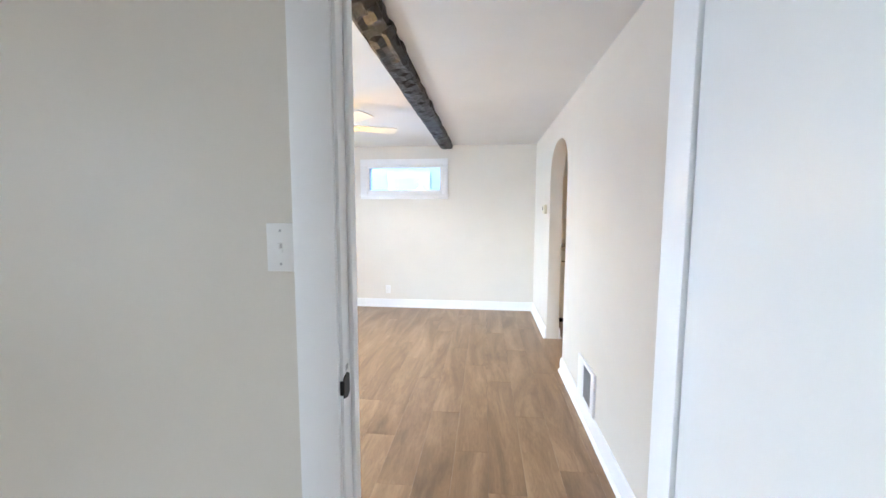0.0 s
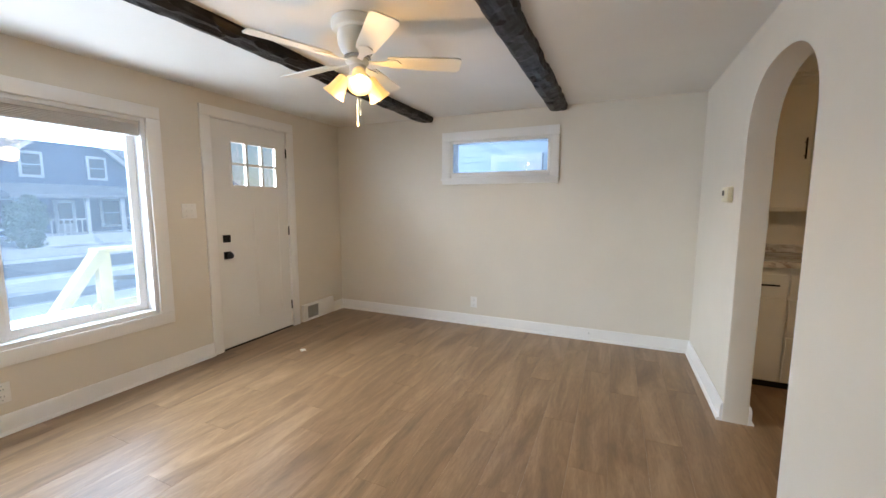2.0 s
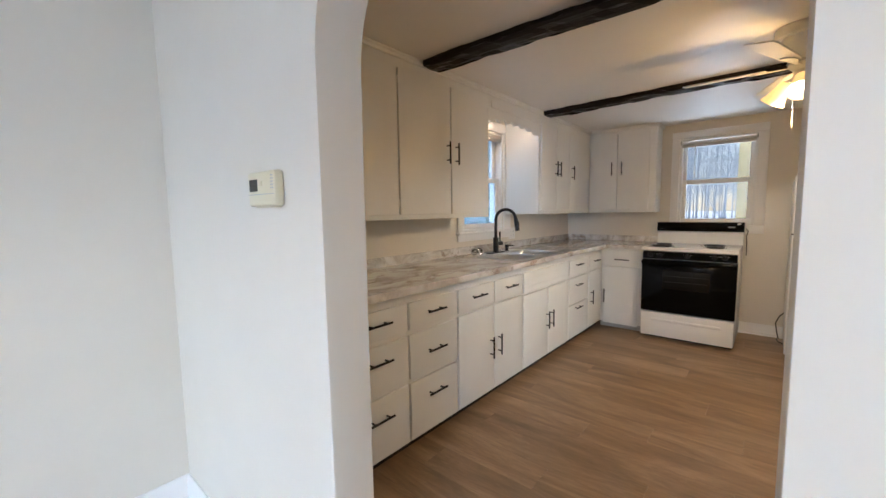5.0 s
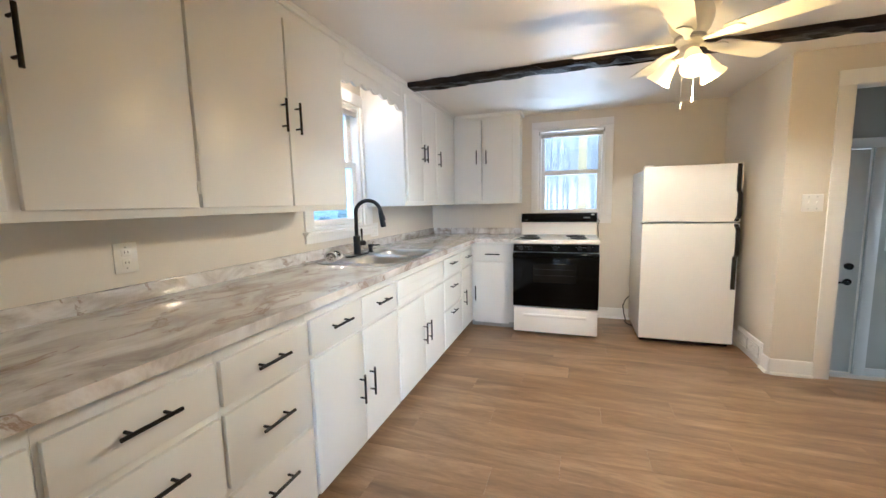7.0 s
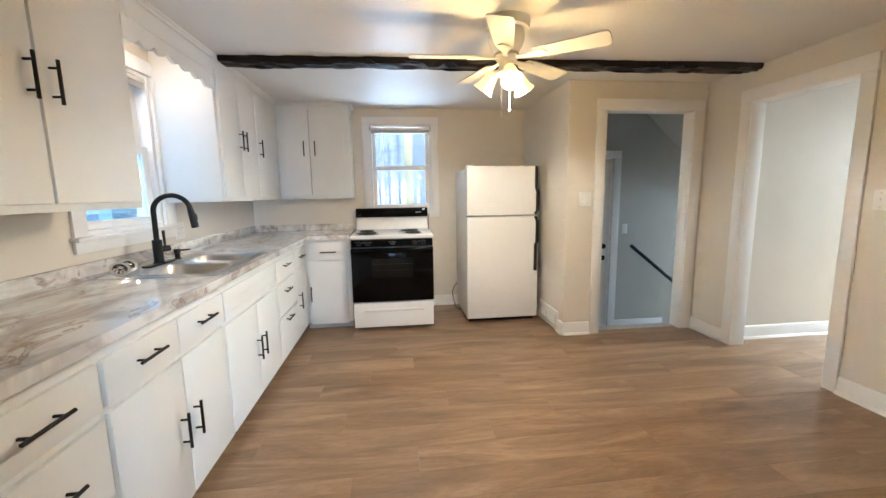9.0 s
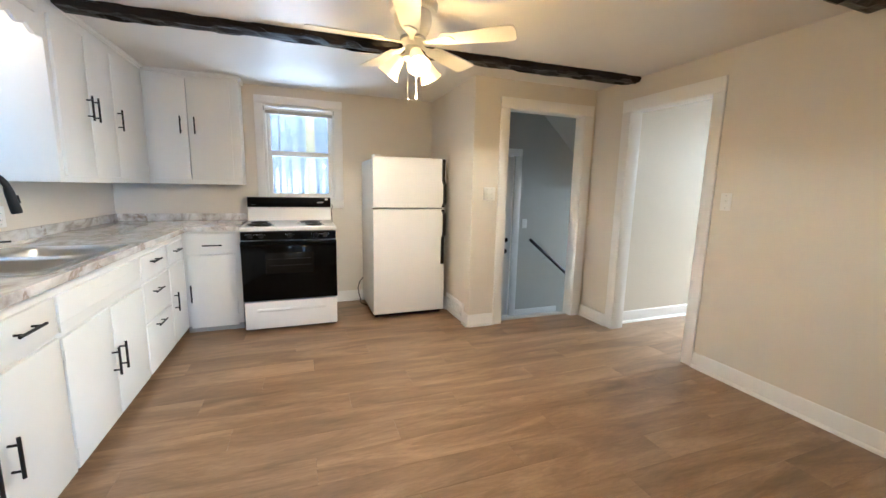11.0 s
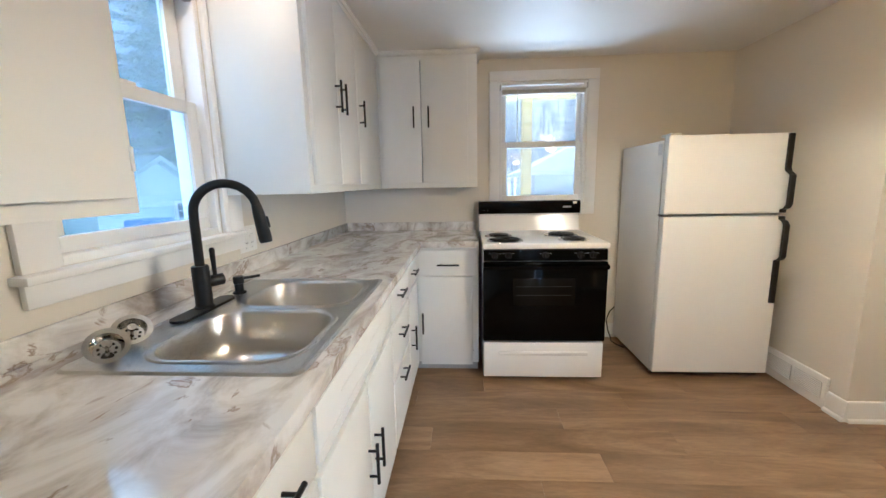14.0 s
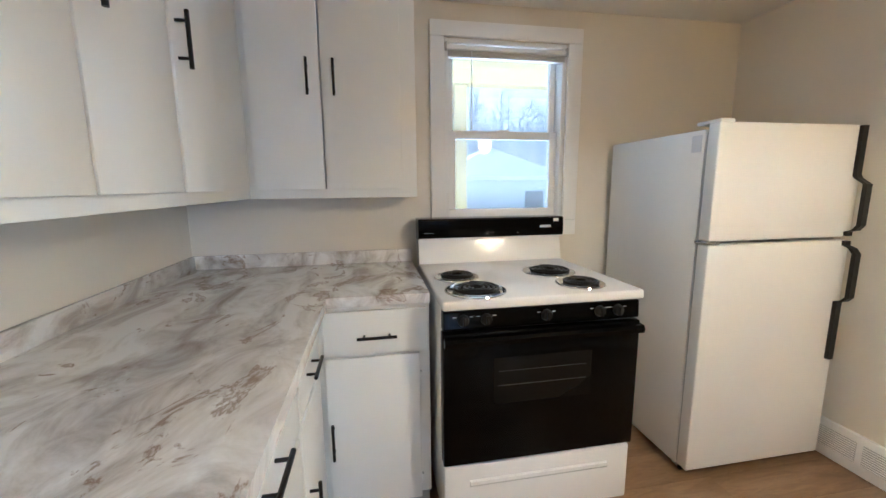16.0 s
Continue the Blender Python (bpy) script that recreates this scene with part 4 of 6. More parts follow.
    part("guard_panel", prism_bm([(5.128, 1.030), (5.106, 1.040), (5.098, 1.060), (5.104, 1.128), (5.114, 1.136), (5.215, 1.136), (5.215, 1.030)], "y", y0 - 0.003, y1 + 0.003), BLACKGLOSS, bg)
    part("sticker", box_bm(5.1000, 5.1012, 4.168, 4.196, 1.112, 1.128), PLASTIC, bg, "small white sticker")
    part("badge", box_bm(5.0986, 5.0998, 4.21, 4.27, 1.082, 1.094), GREYMETAL, bg)
    part("badge", box_bm(5.0986, 5.0998, 4.83, 4.875, 1.062, 1.068), GREYMETAL, bg)
    return ob


OVENGLASS = paint("oven_glass", (0.007, 0.0065, 0.006), 0.12, 0.2, 30, 0.01, 0.12)
OVENRACK = paint("dim_oven_rack", (0.025, 0.024, 0.022), 0.4, 0.1)
stove()


def handle_bow(parent, y, pts):
    """A flat dark pull standing off the door at its ends; pts: (distance, z)."""
    bm = bm_new()
    rings = []
    for d, z in pts:
        x = 4.532 - d
        rings.append([bm.verts.new(p) for p in ((x - 0.010, y - 0.014, z), (x - 0.010, y + 0.014, z), (x + 0.006, y + 0.014, z), (x + 0.006, y - 0.014, z))])
    for a, b in zip(rings, rings[1:]):
        for k in range(4):
            bm.faces.new((a[k], a[(k + 1) % 4], b[(k + 1) % 4], b[k]))
    bm.faces.new(rings[0][::-1])
    bm.faces.new(rings[-1])
    bmesh.ops.recalc_face_normals(bm, faces=bm.faces)
    return part("handle", bm, BLACKPLASTIC, parent, "dark brown plastic pull handle")


def fridge():
    ob = thing("refrigerator", (4.88, 3.455, 0), "white top-freezer refrigerator with dark plastic handles", "refrigerator")
    y0, y1 = 3.100, 3.808
    part("body", box_bm(4.600, 5.215, y0 + 0.004, y1 - 0.004, 0.035, 1.512, bevel=0.006), FRIDGE, ob)
    part("gasket", box_bm(4.588, 4.600, y0 + 0.012, y1 - 0.012, 0.05, 1.500), GREYMETAL, ob)
    fz = part("freezer_door", box_bm(4.532, 4.588, y0, y1, 1.068, 1.532, bevel=0.007, seg=3), FRIDGE, ob)
    fd = part("fresh_food_door", box_bm(4.532, 4.588, y0, y1, 0.045, 1.052, bevel=0.007, seg=3), FRIDGE, ob)
    handle_bow(fz, 3.128, [(0.004, 1.528), (0.004, 1.33), (0.012, 1.315), (0.046, 1.290), (0.046, 1.120), (0.030, 1.098), (0.004, 1.090), (0.004, 1.072)])
    handle_bow(fd, 3.128, [(0.004, 1.050), (0.004, 1.032), (0.030, 1.022), (0.046, 1.000), (0.046, 0.810), (0.030, 0.790), (0.006, 0.782), (0.006, 0.515)])
    part("hinge_cover", box_bm(4.54, 4.66, y1 - 0.075, y1 - 0.012, 1.530, 1.546, bevel=0.006), FRIDGE, ob)
    part("hinge", box_bm(4.53, 4.60, y1 - 0.05, y1 + 0.004, 1.054, 1.066, bevel=0.002), CHROME, ob)
    part("grille", box_bm(4.585, 4.60, y0 + 0.02, y1 - 0.02, 0.008, 0.05, bevel=0.002), BLACKPLASTIC, ob)
    for y in (y0 + 0.10, y1 - 0.06):
        part("foot", box_bm(4.605, 4.655, y - 0.025, y + 0.025, 0.0, 0.030, bevel=0.004), GREYMETAL, ob)
    for y in (y0 + 0.10, y1 - 0.06):
        part("foot", box_bm(5.10, 5.16, y - 0.025, y + 0.025, 0.0, 0.036, bevel=0.004), GREYMETAL, ob)
    part("label", box_bm(4.615, 4.665, y1 - 0.0045, y1 - 0.0032, 1.425, 1.492), GREYLABEL, ob, "small printed rating label")


GREYLABEL = paint("printed_label", (0.62, 0.62, 0.62), 0.5, 0.05)
fridge()

cord = thing("power_cord", (5.2, 3.90, 0), "black power cord lying behind the refrigerator", "cord")
part("cable", tube_bm([(5.225, 3.800, 0.26), (5.228, 3.835, 0.22), (5.225, 3.860, 0.15), (5.21, 3.850, 0.07), (5.18, 3.835, 0.012), (5.13, 3.850, 0.008), (5.06, 3.835, 0.008), (5.0, 3.80, 0.008)], 0.005, 8), BLACKPLASTIC, cord)
part("stove_lead", tube_bm([(5.215, 4.130, 1.07), (5.22, 4.112, 1.045), (5.225, 4.126, 1.0), (5.23, 4.120, 0.93), (5.235, 4.12, 0.8)], 0.004, 8), BLACKPLASTIC, cord)

# Beams


def hewn_beam(p, q, width, depth, seed, label):
    """A dark hewn timber under the ceiling from p to q, with uneven axe-cut faces."""
    p, q = Vector((*p, 0)), Vector((*q, 0))
    d = (q - p)
    length = d.length
    d.normalize()
    side = Vector((-d.y, d.x, 0))
    rng = random.Random(seed)
    n = int(length / 0.035)
    prof = [(-0.5, 0.0), (-0.5, -0.45), (-0.47, -0.86), (-0.36, -1.0), (-0.12, -1.02), (0.12, -1.0), (0.36, -1.0), (0.47, -0.86), (0.5, -0.45), (0.5, 0.0)]
    bm = bm_new()
    rings = []
    wander = [0.0] * len(prof)
    for i in range(n + 1):
        c = p + d * length * i / n
        row = []
        for k, (u, v) in enumerate(prof):
            if i % 3 == k % 3:
                wander[k] = rng.uniform(-1, 1)
            s = 0.0095 * wander[k]
            slow = 0.008 * noise.noise(Vector((i * 0.05, k * 0.8, seed)))
            du = (s + slow) * (1 if abs(u) > 0.3 else 0.3) * (1 if u > 0 else -1)
            dv = (s + slow) if v < -0.3 else 0
            row.append(bm.verts.new((c.x + side.x * (u * width + du), c.y + side.y * (u * width + du), TOP + (0.004 if v == 0 else v * depth + dv))))
        rings.append(row)
    m = len(prof)
    for a, b in zip(rings, rings[1:]):
        for k in range(m):
            bm.faces.new((a[k], a[(k + 1) % m], b[(k + 1) % m], b[k]))
    bm.faces.new(rings[0][::-1])
    bm.faces.new(rings[-1])
    bmesh.ops.recalc_face_normals(bm, faces=bm.faces)
    ob = solid("ceiling_beam", bm, BEAM, label, "beam", group="ceiling beams")
    for f in ob.data.polygons:
        f.use_smooth = False
    return ob


hewn_beam((-0.384, 5.885), (-0.384, 1.70), 0.155, 0.050, 3, "dark stained hewn wooden beam on the living room ceiling")
hewn_beam((-1.742, 5.885), (-1.765, 1.70), 0.155, 0.050, 8, "dark stained hewn wooden beam on the living room ceiling")
hewn_beam((2.135, 5.592), (2.150, 1.765), 0.150, 0.040, 13, "dark stained hewn wooden beam on the kitchen ceiling")
hewn_beam((3.765, 5.592), (3.655, 1.765), 0.150, 0.040, 21, "dark stained hewn wooden beam crossing the kitchen ceiling")


def ceiling_fan(cx, cy, turn, watts, label):
    """A flush-mount fan with five blades, three lit glass shades and two pull chains."""
    ob = thing("ceiling_fan", (cx, cy, TOP), label, "ceiling fan", "ceiling fans")
    part("canopy", lathe_bm(cx, cy, [(0, TOP), (0.122, TOP), (0.126, TOP - 0.008), (0.124, TOP - 0.034), (0.116, TOP - 0.046), (0.096, TOP - 0.050), (0.0, TOP - 0.050)], 44), FANWHITE, ob)
    part("motor", lathe_bm(cx, cy, [(0, TOP - 0.048), (0.092, TOP - 0.050), (0.097, TOP - 0.075), (0.095, TOP - 0.105), (0.082, TOP - 0.140), (0.066, TOP - 0.160), (0.060, TOP - 0.170), (0.0, TOP - 0.171)], 44), FANWHITE, ob)
    zb = TOP - 0.192
    part("flywheel", lathe_bm(cx, cy, [(0, zb + 0.024), (0.066, zb + 0.024), (0.068, zb + 0.018), (0.066, zb + 0.012), (0, zb + 0.012)], 36), GREYMETAL, ob)
    part("hub", lathe_bm(cx, cy, [(0, zb + 0.013), (0.060, zb + 0.013), (0.062, zb + 0.004), (0.056, zb - 0.008), (0.042, zb - 0.020), (0.040, zb - 0.050), (0.052, zb - 0.060), (0.054, zb - 0.078), (0.036, zb - 0.094), (0.012, zb - 0.100), (0, zb - 0.101)], 36), FANWHITE, ob)
    for k in range(5):
        a = radians(turn + 72 * k)
        c, s = math.cos(a), math.sin(a)
        m = Matrix.Translation((cx, cy, zb + 0.004)) @ Matrix.Rotation(a, 4, "Z") @ Matrix.Rotation(radians(-11), 4, "X")
        outline = [(0.155, -0.040), (0.20, -0.048), (0.50, -0.064), (0.522, -0.058), (0.530, -0.040), (0.531, 0.040), (0.524, 0.056), (0.50, 0.064), (0.20, 0.048), (0.155, 0.040), (0.145, 0.0)]
        bm = prism_bm(outline, "z", -0.003, 0.003)
        bmesh.ops.transform(bm, matrix=m, verts=bm.verts)
        blade = part("blade", bm, FANBLADE, ob)
        arm = prism_bm([(0.045, -0.016), (0.10, -0.012), (0.140, -0.022), (0.175, -0.036), (0.205, -0.030), (0.225, 0.0), (0.205, 0.030), (0.175, 0.036), (0.140, 0.022), (0.10, 0.012), (0.045, 0.016)], "z", -0.009, -0.0035)
        bmesh.ops.transform(arm, matrix=m, verts=arm.verts)
        part("blade_iron", arm, FANWHITE, blade)
    for k in range(3):
        a = radians(turn + 40 + 120 * k)
        d = Vector((math.cos(a), math.sin(a), 0))
        hub = Vector((cx, cy, zb - 0.066))
        arm = part("lamp_arm", tube_bm([hub + d * 0.040, hub + d * 0.066 + Vector((0, 0, 0.004)), hub + d * 0.082 - Vector((0, 0, 0.010))], 0.013, 12), FANWHITE, ob)
        m = Matrix.Translation(hub + d * 0.070 + Vector((0, 0, 0.002))) @ Matrix.Rotation(a, 4, "Z") @ Matrix.Rotation(radians(-38), 4, "Y")
        bell = [(0.020, 0.0), (0.029, -0.008), (0.034, -0.028), (0.039, -0.055), (0.047, -0.085), (0.060, -0.112), (0.0585, -0.1125), (0.0455, -0.085), (0.037, -0.055), (0.032, -0.028), (0.0, -0.008)]
        bm = lathe_bm(0, 0, bell, 28)
        bmesh.ops.transform(bm, matrix=m, verts=bm.verts)
        sh = part("shade", bm, SHADEGLASS, arm, "lit frosted glass bell shade")
        bm = lathe_bm(0, 0, [(0, -0.026), (0.013, -0.030), (0.017, -0.055), (0.026, -0.075), (0.026, -0.090), (0.014, -0.104), (0, -0.106)], 18)
        bmesh.ops.transform(bm, matrix=m, verts=bm.verts)
        part("bulb", bm, BULB, arm, "lit bulb")
    for dx, dy, drop in ((0.034, -0.030, 0.150), (-0.030, 0.034, 0.190)):
        z0 = zb - 0.096
        ch = part("pull_chain", tube_bm([(cx + dx, cy + dy, z0), (cx + dx, cy + dy, z0 - drop)], 0.0009, 6), FANWHITE, ob)
        part("fob", lathe_bm(cx + dx, cy + dy, [(0, z0 - drop + 0.002), (0.003, z0 - drop), (0.0048, z0 - drop - 0.016), (0.003, z0 - drop - 0.024), (0, z0 - drop - 0.025)], 12), FANWHITE, ch)
    down_lamp("fan_light_down", (cx, cy, zb - 0.185), watts * 1.2, 0.08, WARM)
    bulb_lamp("fan_light_round", (cx, cy, zb - 0.270), watts * 0.46, 0.07, AMBER)
    return ob


FANBLADE = paint("fan_blade_white", (0.74, 0.72, 0.66), 0.36, 0.03, 60, 0.05)
ceiling_fan(-1.100, 3.780, 30, 16.0, "white flush ceiling fan with three lit glass shades")
ceiling_fan(3.060, 3.850, 17, 23.0, "white flush ceiling fan with three lit glass shades above the kitchen")

# Front door


def front_door():
    ob = thing("front_door", (WX - 0.02, 4.675, 0), "white craftsman front door with six small panes, closed", "door")
    fr = thing("door_1", (WX, 4.675, 0), "white painted front door casing", "door frame", kind="structure")
    for a in ((4.187, 4.272, 0, 1.995), (5.080, 5.165, 0, 1.995), (4.187, 5.165, 1.996, 2.080)):
        part("casing", box_bm(WX + 0.001, WX + 0.019, *a, bevel=0.003), TRIM, fr)
    for a in ((4.255, 4.272, 0, 1.992), (5.080, 5.095, 0, 1.992), (4.255, 5.095, 1.992, 2.005)):
        part("jamb", box_bm(WX - 0.165, WX + 0.003, *a), TRIM, fr)
    part("sill", box_bm(WX - 0.17, WX + 0.002, 4.272, 5.080, -0.02, 0.010, bevel=0.002), BLACKMETAL, fr)
    xf = WX - 0.006
    y0, y1, z0, z1 = 4.275, 5.077, 0.014, 1.989
    gy0, gy1, gz0, gz1 = 4.455, 4.955, 1.438, 1.828
    # stiles and rails round the glass and the flat panels
    bm = bm_new()
    add_box(bm, xf - 0.040, xf, y0, gy0, z0, z1)
    add_box(bm, xf - 0.040, xf, gy1, y1, z0, z1)
    add_box(bm, xf - 0.040, xf, gy0, gy1, gz1, z1)
    add_box(bm, xf - 0.040, xf, gy0, gy1, 1.285, gz0)
    add_box(bm, xf - 0.040, xf, gy0, gy1, z0, 0.225)
    add_box(bm, xf - 0.040, xf, 4.672, 4.735, 0.225, 1.285)
    part("frame", bm, DOORPAINT, ob)
    for a in ((gy0, 4.672), (4.735, gy1)):
        part("panel", box_bm(xf - 0.030, xf - 0.004, *a, 0.225, 1.285), DOORPAINT, ob)
    yc = [gy0 + (gy1 - gy0) * k / 3 for k in range(4)]
    zc = [gz0, (gz0 + gz1) / 2, gz1]
    for i in range(3):
        for j in range(2):
            p = part("pane", box_bm(xf - 0.024, xf - 0.019, yc[i] + 0.010, yc[i + 1] - 0.010, zc[j] + 0.010, zc[j + 1] - 0.010), GLASS, ob, "clear glass pane")
            p.visible_shadow = False
    for y in yc:
        part("muntin", box_bm(xf - 0.034, xf + 0.004, y - 0.011, y + 0.011, gz0 - 0.011, gz1 + 0.011, bevel=0.003), DOORPAINT, ob)
    for z in zc:
        part("muntin", box_bm(xf - 0.032, xf + 0.003, gy0 - 0.010, gy1 + 0.010, z - 0.011, z + 0.011, bevel=0.003), DOORPAINT, ob)
    db = part("deadbolt", box_bm(xf, xf + 0.016, 4.338, 4.402, 0.952, 1.016, bevel=0.003), BLACKMETAL, ob)
    part("thumb_turn", box_bm(xf + 0.016, xf + 0.030, 4.364, 4.376, 0.966, 1.002, bevel=0.003), BLACKMETAL, db)
    kn = part("rose", box_bm(xf, xf + 0.012, 4.338, 4.402, 0.806, 0.870, bevel=0.003), BLACKMETAL, ob)
    part("knob", tube_bm([(xf + 0.012, 4.370, 0.838), (xf + 0.026, 4.370, 0.838), (xf + 0.032, 4.370, 0.838), (xf + 0.048, 4.370, 0.838), (xf + 0.056, 4.370, 0.838), (xf + 0.059, 4.370, 0.838)], [0.012, 0.012, 0.024, 0.029, 0.024, 0.010], 22), BLACKMETAL, kn)
    for z in (0.235, 1.010, 1.785):
        part("hinge", tube_bm([(xf + 0.004, 5.079, z - 0.045), (xf + 0.004, 5.079, z + 0.045)], 0.0075, 10), BLACKMETAL, ob, "black butt hinge")


front_door()

# Windows


def frame_x(parent, name, x0, x1, y0, y1, z0, z1, w, mat, bevel=0.002, wb=None):
    """Four rails of a sash in the plane of a wall that faces along x."""
    wb = wb or w
    for a in ((y0, y0 + w, z0, z1), (y1 - w, y1, z0, z1), (y0 + w, y1 - w, z1 - w, z1), (y0 + w, y1 - w, z0, z0 + wb)):
        part(name, box_bm(x0, x1, *a, bevel=bevel), mat, parent)


def frame_y(parent, name, y0, y1, x0, x1, z0, z1, w, mat, bevel=0.002, wb=None):
    wb = wb or w
    for a in ((x0, x0 + w, z0, z1), (x1 - w, x1, z0, z1), (x0 + w, x1 - w, z1 - w, z1), (x0 + w, x1 - w, z0, z0 + wb)):
        part(name, box_bm(a[0], a[1], y0, y1, a[2], a[3], bevel=bevel), mat, parent)


def pane(parent, *a, mat=PICTUREGLASS):
    p = part("pane", box_bm(*a), mat, parent, "clear window glass")
    p.visible_shadow = False
    return p


# picture window: a two-part slider
w1 = thing("window_1", (WX, 2.975, 0.475), "large white two-part sliding picture window onto the snowy street", "window", kind="structure")
for a in ((2.060, 2.160, 0.475, 1.885), (3.790, 3.885, 0.475, 1.885), (2.060, 3.885, 1.886, 1.972), (2.060, 3.885, 0.385, 0.474)):
    part("casing", box_bm(WX + 0.001, WX + 0.019, *a, bevel=0.003), TRIM, w1)
frame_x(w1, "window_frame", WX - 0.165, WX - 0.002, 2.160, 3.790, 0.475, 1.885, 0.028, VINYL)
sash = part("sash", box_bm(WX - 0.085, WX - 0.05, 2.955, 3.012, 0.503, 1.857, bevel=0.003), VINYL, w1)
frame_x(sash, "rail", WX - 0.083, WX - 0.052, 2.190, 2.954, 0.505, 1.855, 0.045, VINYL)
pane(sash, WX - 0.070, WX - 0.065, 2.235, 2.909, 0.55, 1.81)
sash = part("sash", box_bm(WX - 0.125, WX - 0.090, 2.948, 2.992, 0.503, 1.857, bevel=0.003), VINYL, w1)
frame_x(sash, "rail", WX - 0.123, WX - 0.092, 2.993, 3.762, 0.505, 1.855, 0.050, VINYL)
pane(sash, WX - 0.110, WX - 0.105, 3.043, 3.712, 0.555, 1.805)
part("sash_lock", box_bm(WX - 0.050, WX - 0.036, 2.965, 2.985, 0.70, 0.76, bevel=0.003), VINYL, w1)

bl = thing("window_blind", (WX - 0.03, 2.975, 1.83), "raised slatted blind bundled at the top of the window", "blind")
part("headrail", box_bm(WX - 0.052, WX - 0.006, 2.192, 3.758, 1.828, 1.856, bevel=0.003), BLIND, bl)
for k in range(6):
    part("slat", box_bm(WX - 0.054 + 0.002 * (k % 2), WX - 0.008, 2.195, 3.755, 1.772 + k * 0.0092, 1.7785 + k * 0.0092, bevel=0.0015), BLIND, bl)
part("bottom_rail", box_bm(WX - 0.052, WX - 0.010, 2.195, 3.755, 1.757, 1.7705, bevel=0.003), BLIND, bl)

# high window
w2 = thing("window_2", (-0.955, NY, 1.5), "white high narrow fixed window facing the neighbouring house", "window", kind="structure")
for a in ((-1.562, -1.470, 1.553, 1.935), (-0.440, -0.366, 1.553, 1.935), (-1.562, -0.366, 1.936, 2.023), (-1.562, -0.366, 1.490, 1.534)):
    part("casing", box_bm(a[0], a[1], NY - 0.018, NY - 0.001, a[2], a[3], bevel=0.003), TRIM, w2)
part("stool", box_bm(-1.575, -0.353, NY - 0.032, NY + 0.05, 1.534, 1.552, bevel=0.004), TRIM, w2)
frame_y(w2, "window_frame", NY + 0.018, NY + 0.19, -1.470, -0.440, 1.555, 1.935, 0.016, TRIM)
sash = part("sash", box_bm(-1.452, -0.458, NY - 0.012, NY + 0.016, 1.556, 1.580, bevel=0.003), TRIM, w2)
frame_y(sash, "rail", NY - 0.011, NY + 0.015, -1.468, -0.442, 1.581, 1.933, 0.028, TRIM)
pane(sash, -1.440, -0.470, NY + 0.000, NY + 0.005, 1.609, 1.905)


def double_hung_x(ob, xw, y0, y1, z0, z1, zm):
    """Two sashes in an opening of the east wall; xw: the wall's face."""
    frame_x(ob, "window_frame", xw + 0.002, xw + 0.165, y0, y1, z0, z1, 0.024, VINYL)
    lo = part("lower_sash", box_bm(xw + 0.035, xw + 0.070, y0 + 0.026, y1 - 0.026, z0 + 0.026, z0 + 0.066, bevel=0.003), VINYL, ob)
    for a in ((y0 + 0.026, y0 + 0.066, z0 + 0.067, zm + 0.02), (y1 - 0.066, y1 - 0.026, z0 + 0.067, zm + 0.02), (y0 + 0.0665, y1 - 0.0665, zm - 0.022, zm + 0.02)):
        part("rail", box_bm(xw + 0.036, xw + 0.069, *a, bevel=0.003), VINYL, lo)
    pane(lo, xw + 0.050, xw + 0.055, y0 + 0.066, y1 - 0.066, z0 + 0.066, zm - 0.022, mat=STOVEGLASS)
    up = part("upper_sash", box_bm(xw + 0.074, xw + 0.105, y0 + 0.026, y1 - 0.026, zm - 0.012, zm + 0.026, bevel=0.003), VINYL, ob)
    for a in ((y0 + 0.026, y0 + 0.060, zm + 0.027, z1 - 0.026), (y1 - 0.060, y1 - 0.026, zm + 0.027, z1 - 0.026), (y0 + 0.0605, y1 - 0.0605, z1 - 0.062, z1 - 0.026)):
        part("rail", box_bm(xw + 0.075, xw + 0.104, *a, bevel=0.003), VINYL, up)
    pane(up, xw + 0.088, xw + 0.093, y0 + 0.060, y1 - 0.060, zm + 0.026, z1 - 0.062, mat=STOVEGLASS)
    part("sash_lock", box_bm(xw + 0.040, xw + 0.068, (y0 + y1) / 2 - 0.03, (y0 + y1) / 2 + 0.03, zm + 0.020, zm + 0.030, bevel=0.004), VINYL, lo)


w3 = thing("window_3", (KE, 4.41, 1.1), "white double-hung kitchen window above the stove with a raised blind", "window", kind="structure")
for a in ((3.995, 4.075, 1.106, 2.030), (4.742, 4.816, 1.106, 2.030), (3.995, 4.816, 2.031, 2.105), (3.995, 4.816, 1.022, 1.105)):
    part("casing", box_bm(KE - 0.018, KE - 0.001, *a, bevel=0.003), TRIM, w3)
double_hung_x(w3, KE, 4.075, 4.742, 1.105, 2.030, 1.565)
bl = thing("window_blind", (KE + 0.02, 4.41, 1.96), "thin raised blind bundled at the window's top with a wand", "blind")
part("headrail", box_bm(KE - 0.010, KE + 0.028, 4.085, 4.730, 1.972, 1.996, bevel=0.003), VINYL, bl)
for k in range(4):
    part("slat", box_bm(KE - 0.009, KE + 0.026, 4.092, 4.722, 1.938 + k * 0.0085, 1.944 + k * 0.0085, bevel=0.0015), BLIND, bl)
part("wand", tube_bm([(KE - 0.012, 4.60, 1.985), (KE - 0.012, 4.602, 1.565)], 0.0028, 8), VINYL, bl)
for y in (4.082, 4.733):
    part("bracket", box_bm(KE - 0.014, KE + 0.02, y - 0.005, y + 0.005, 1.968, 2.008, bevel=0.001), GREYMETAL, bl)

w4 = thing("window_4", (3.29, KN, 1.1), "white double-hung window above the sink facing a snowy yard", "window", kind="structure")
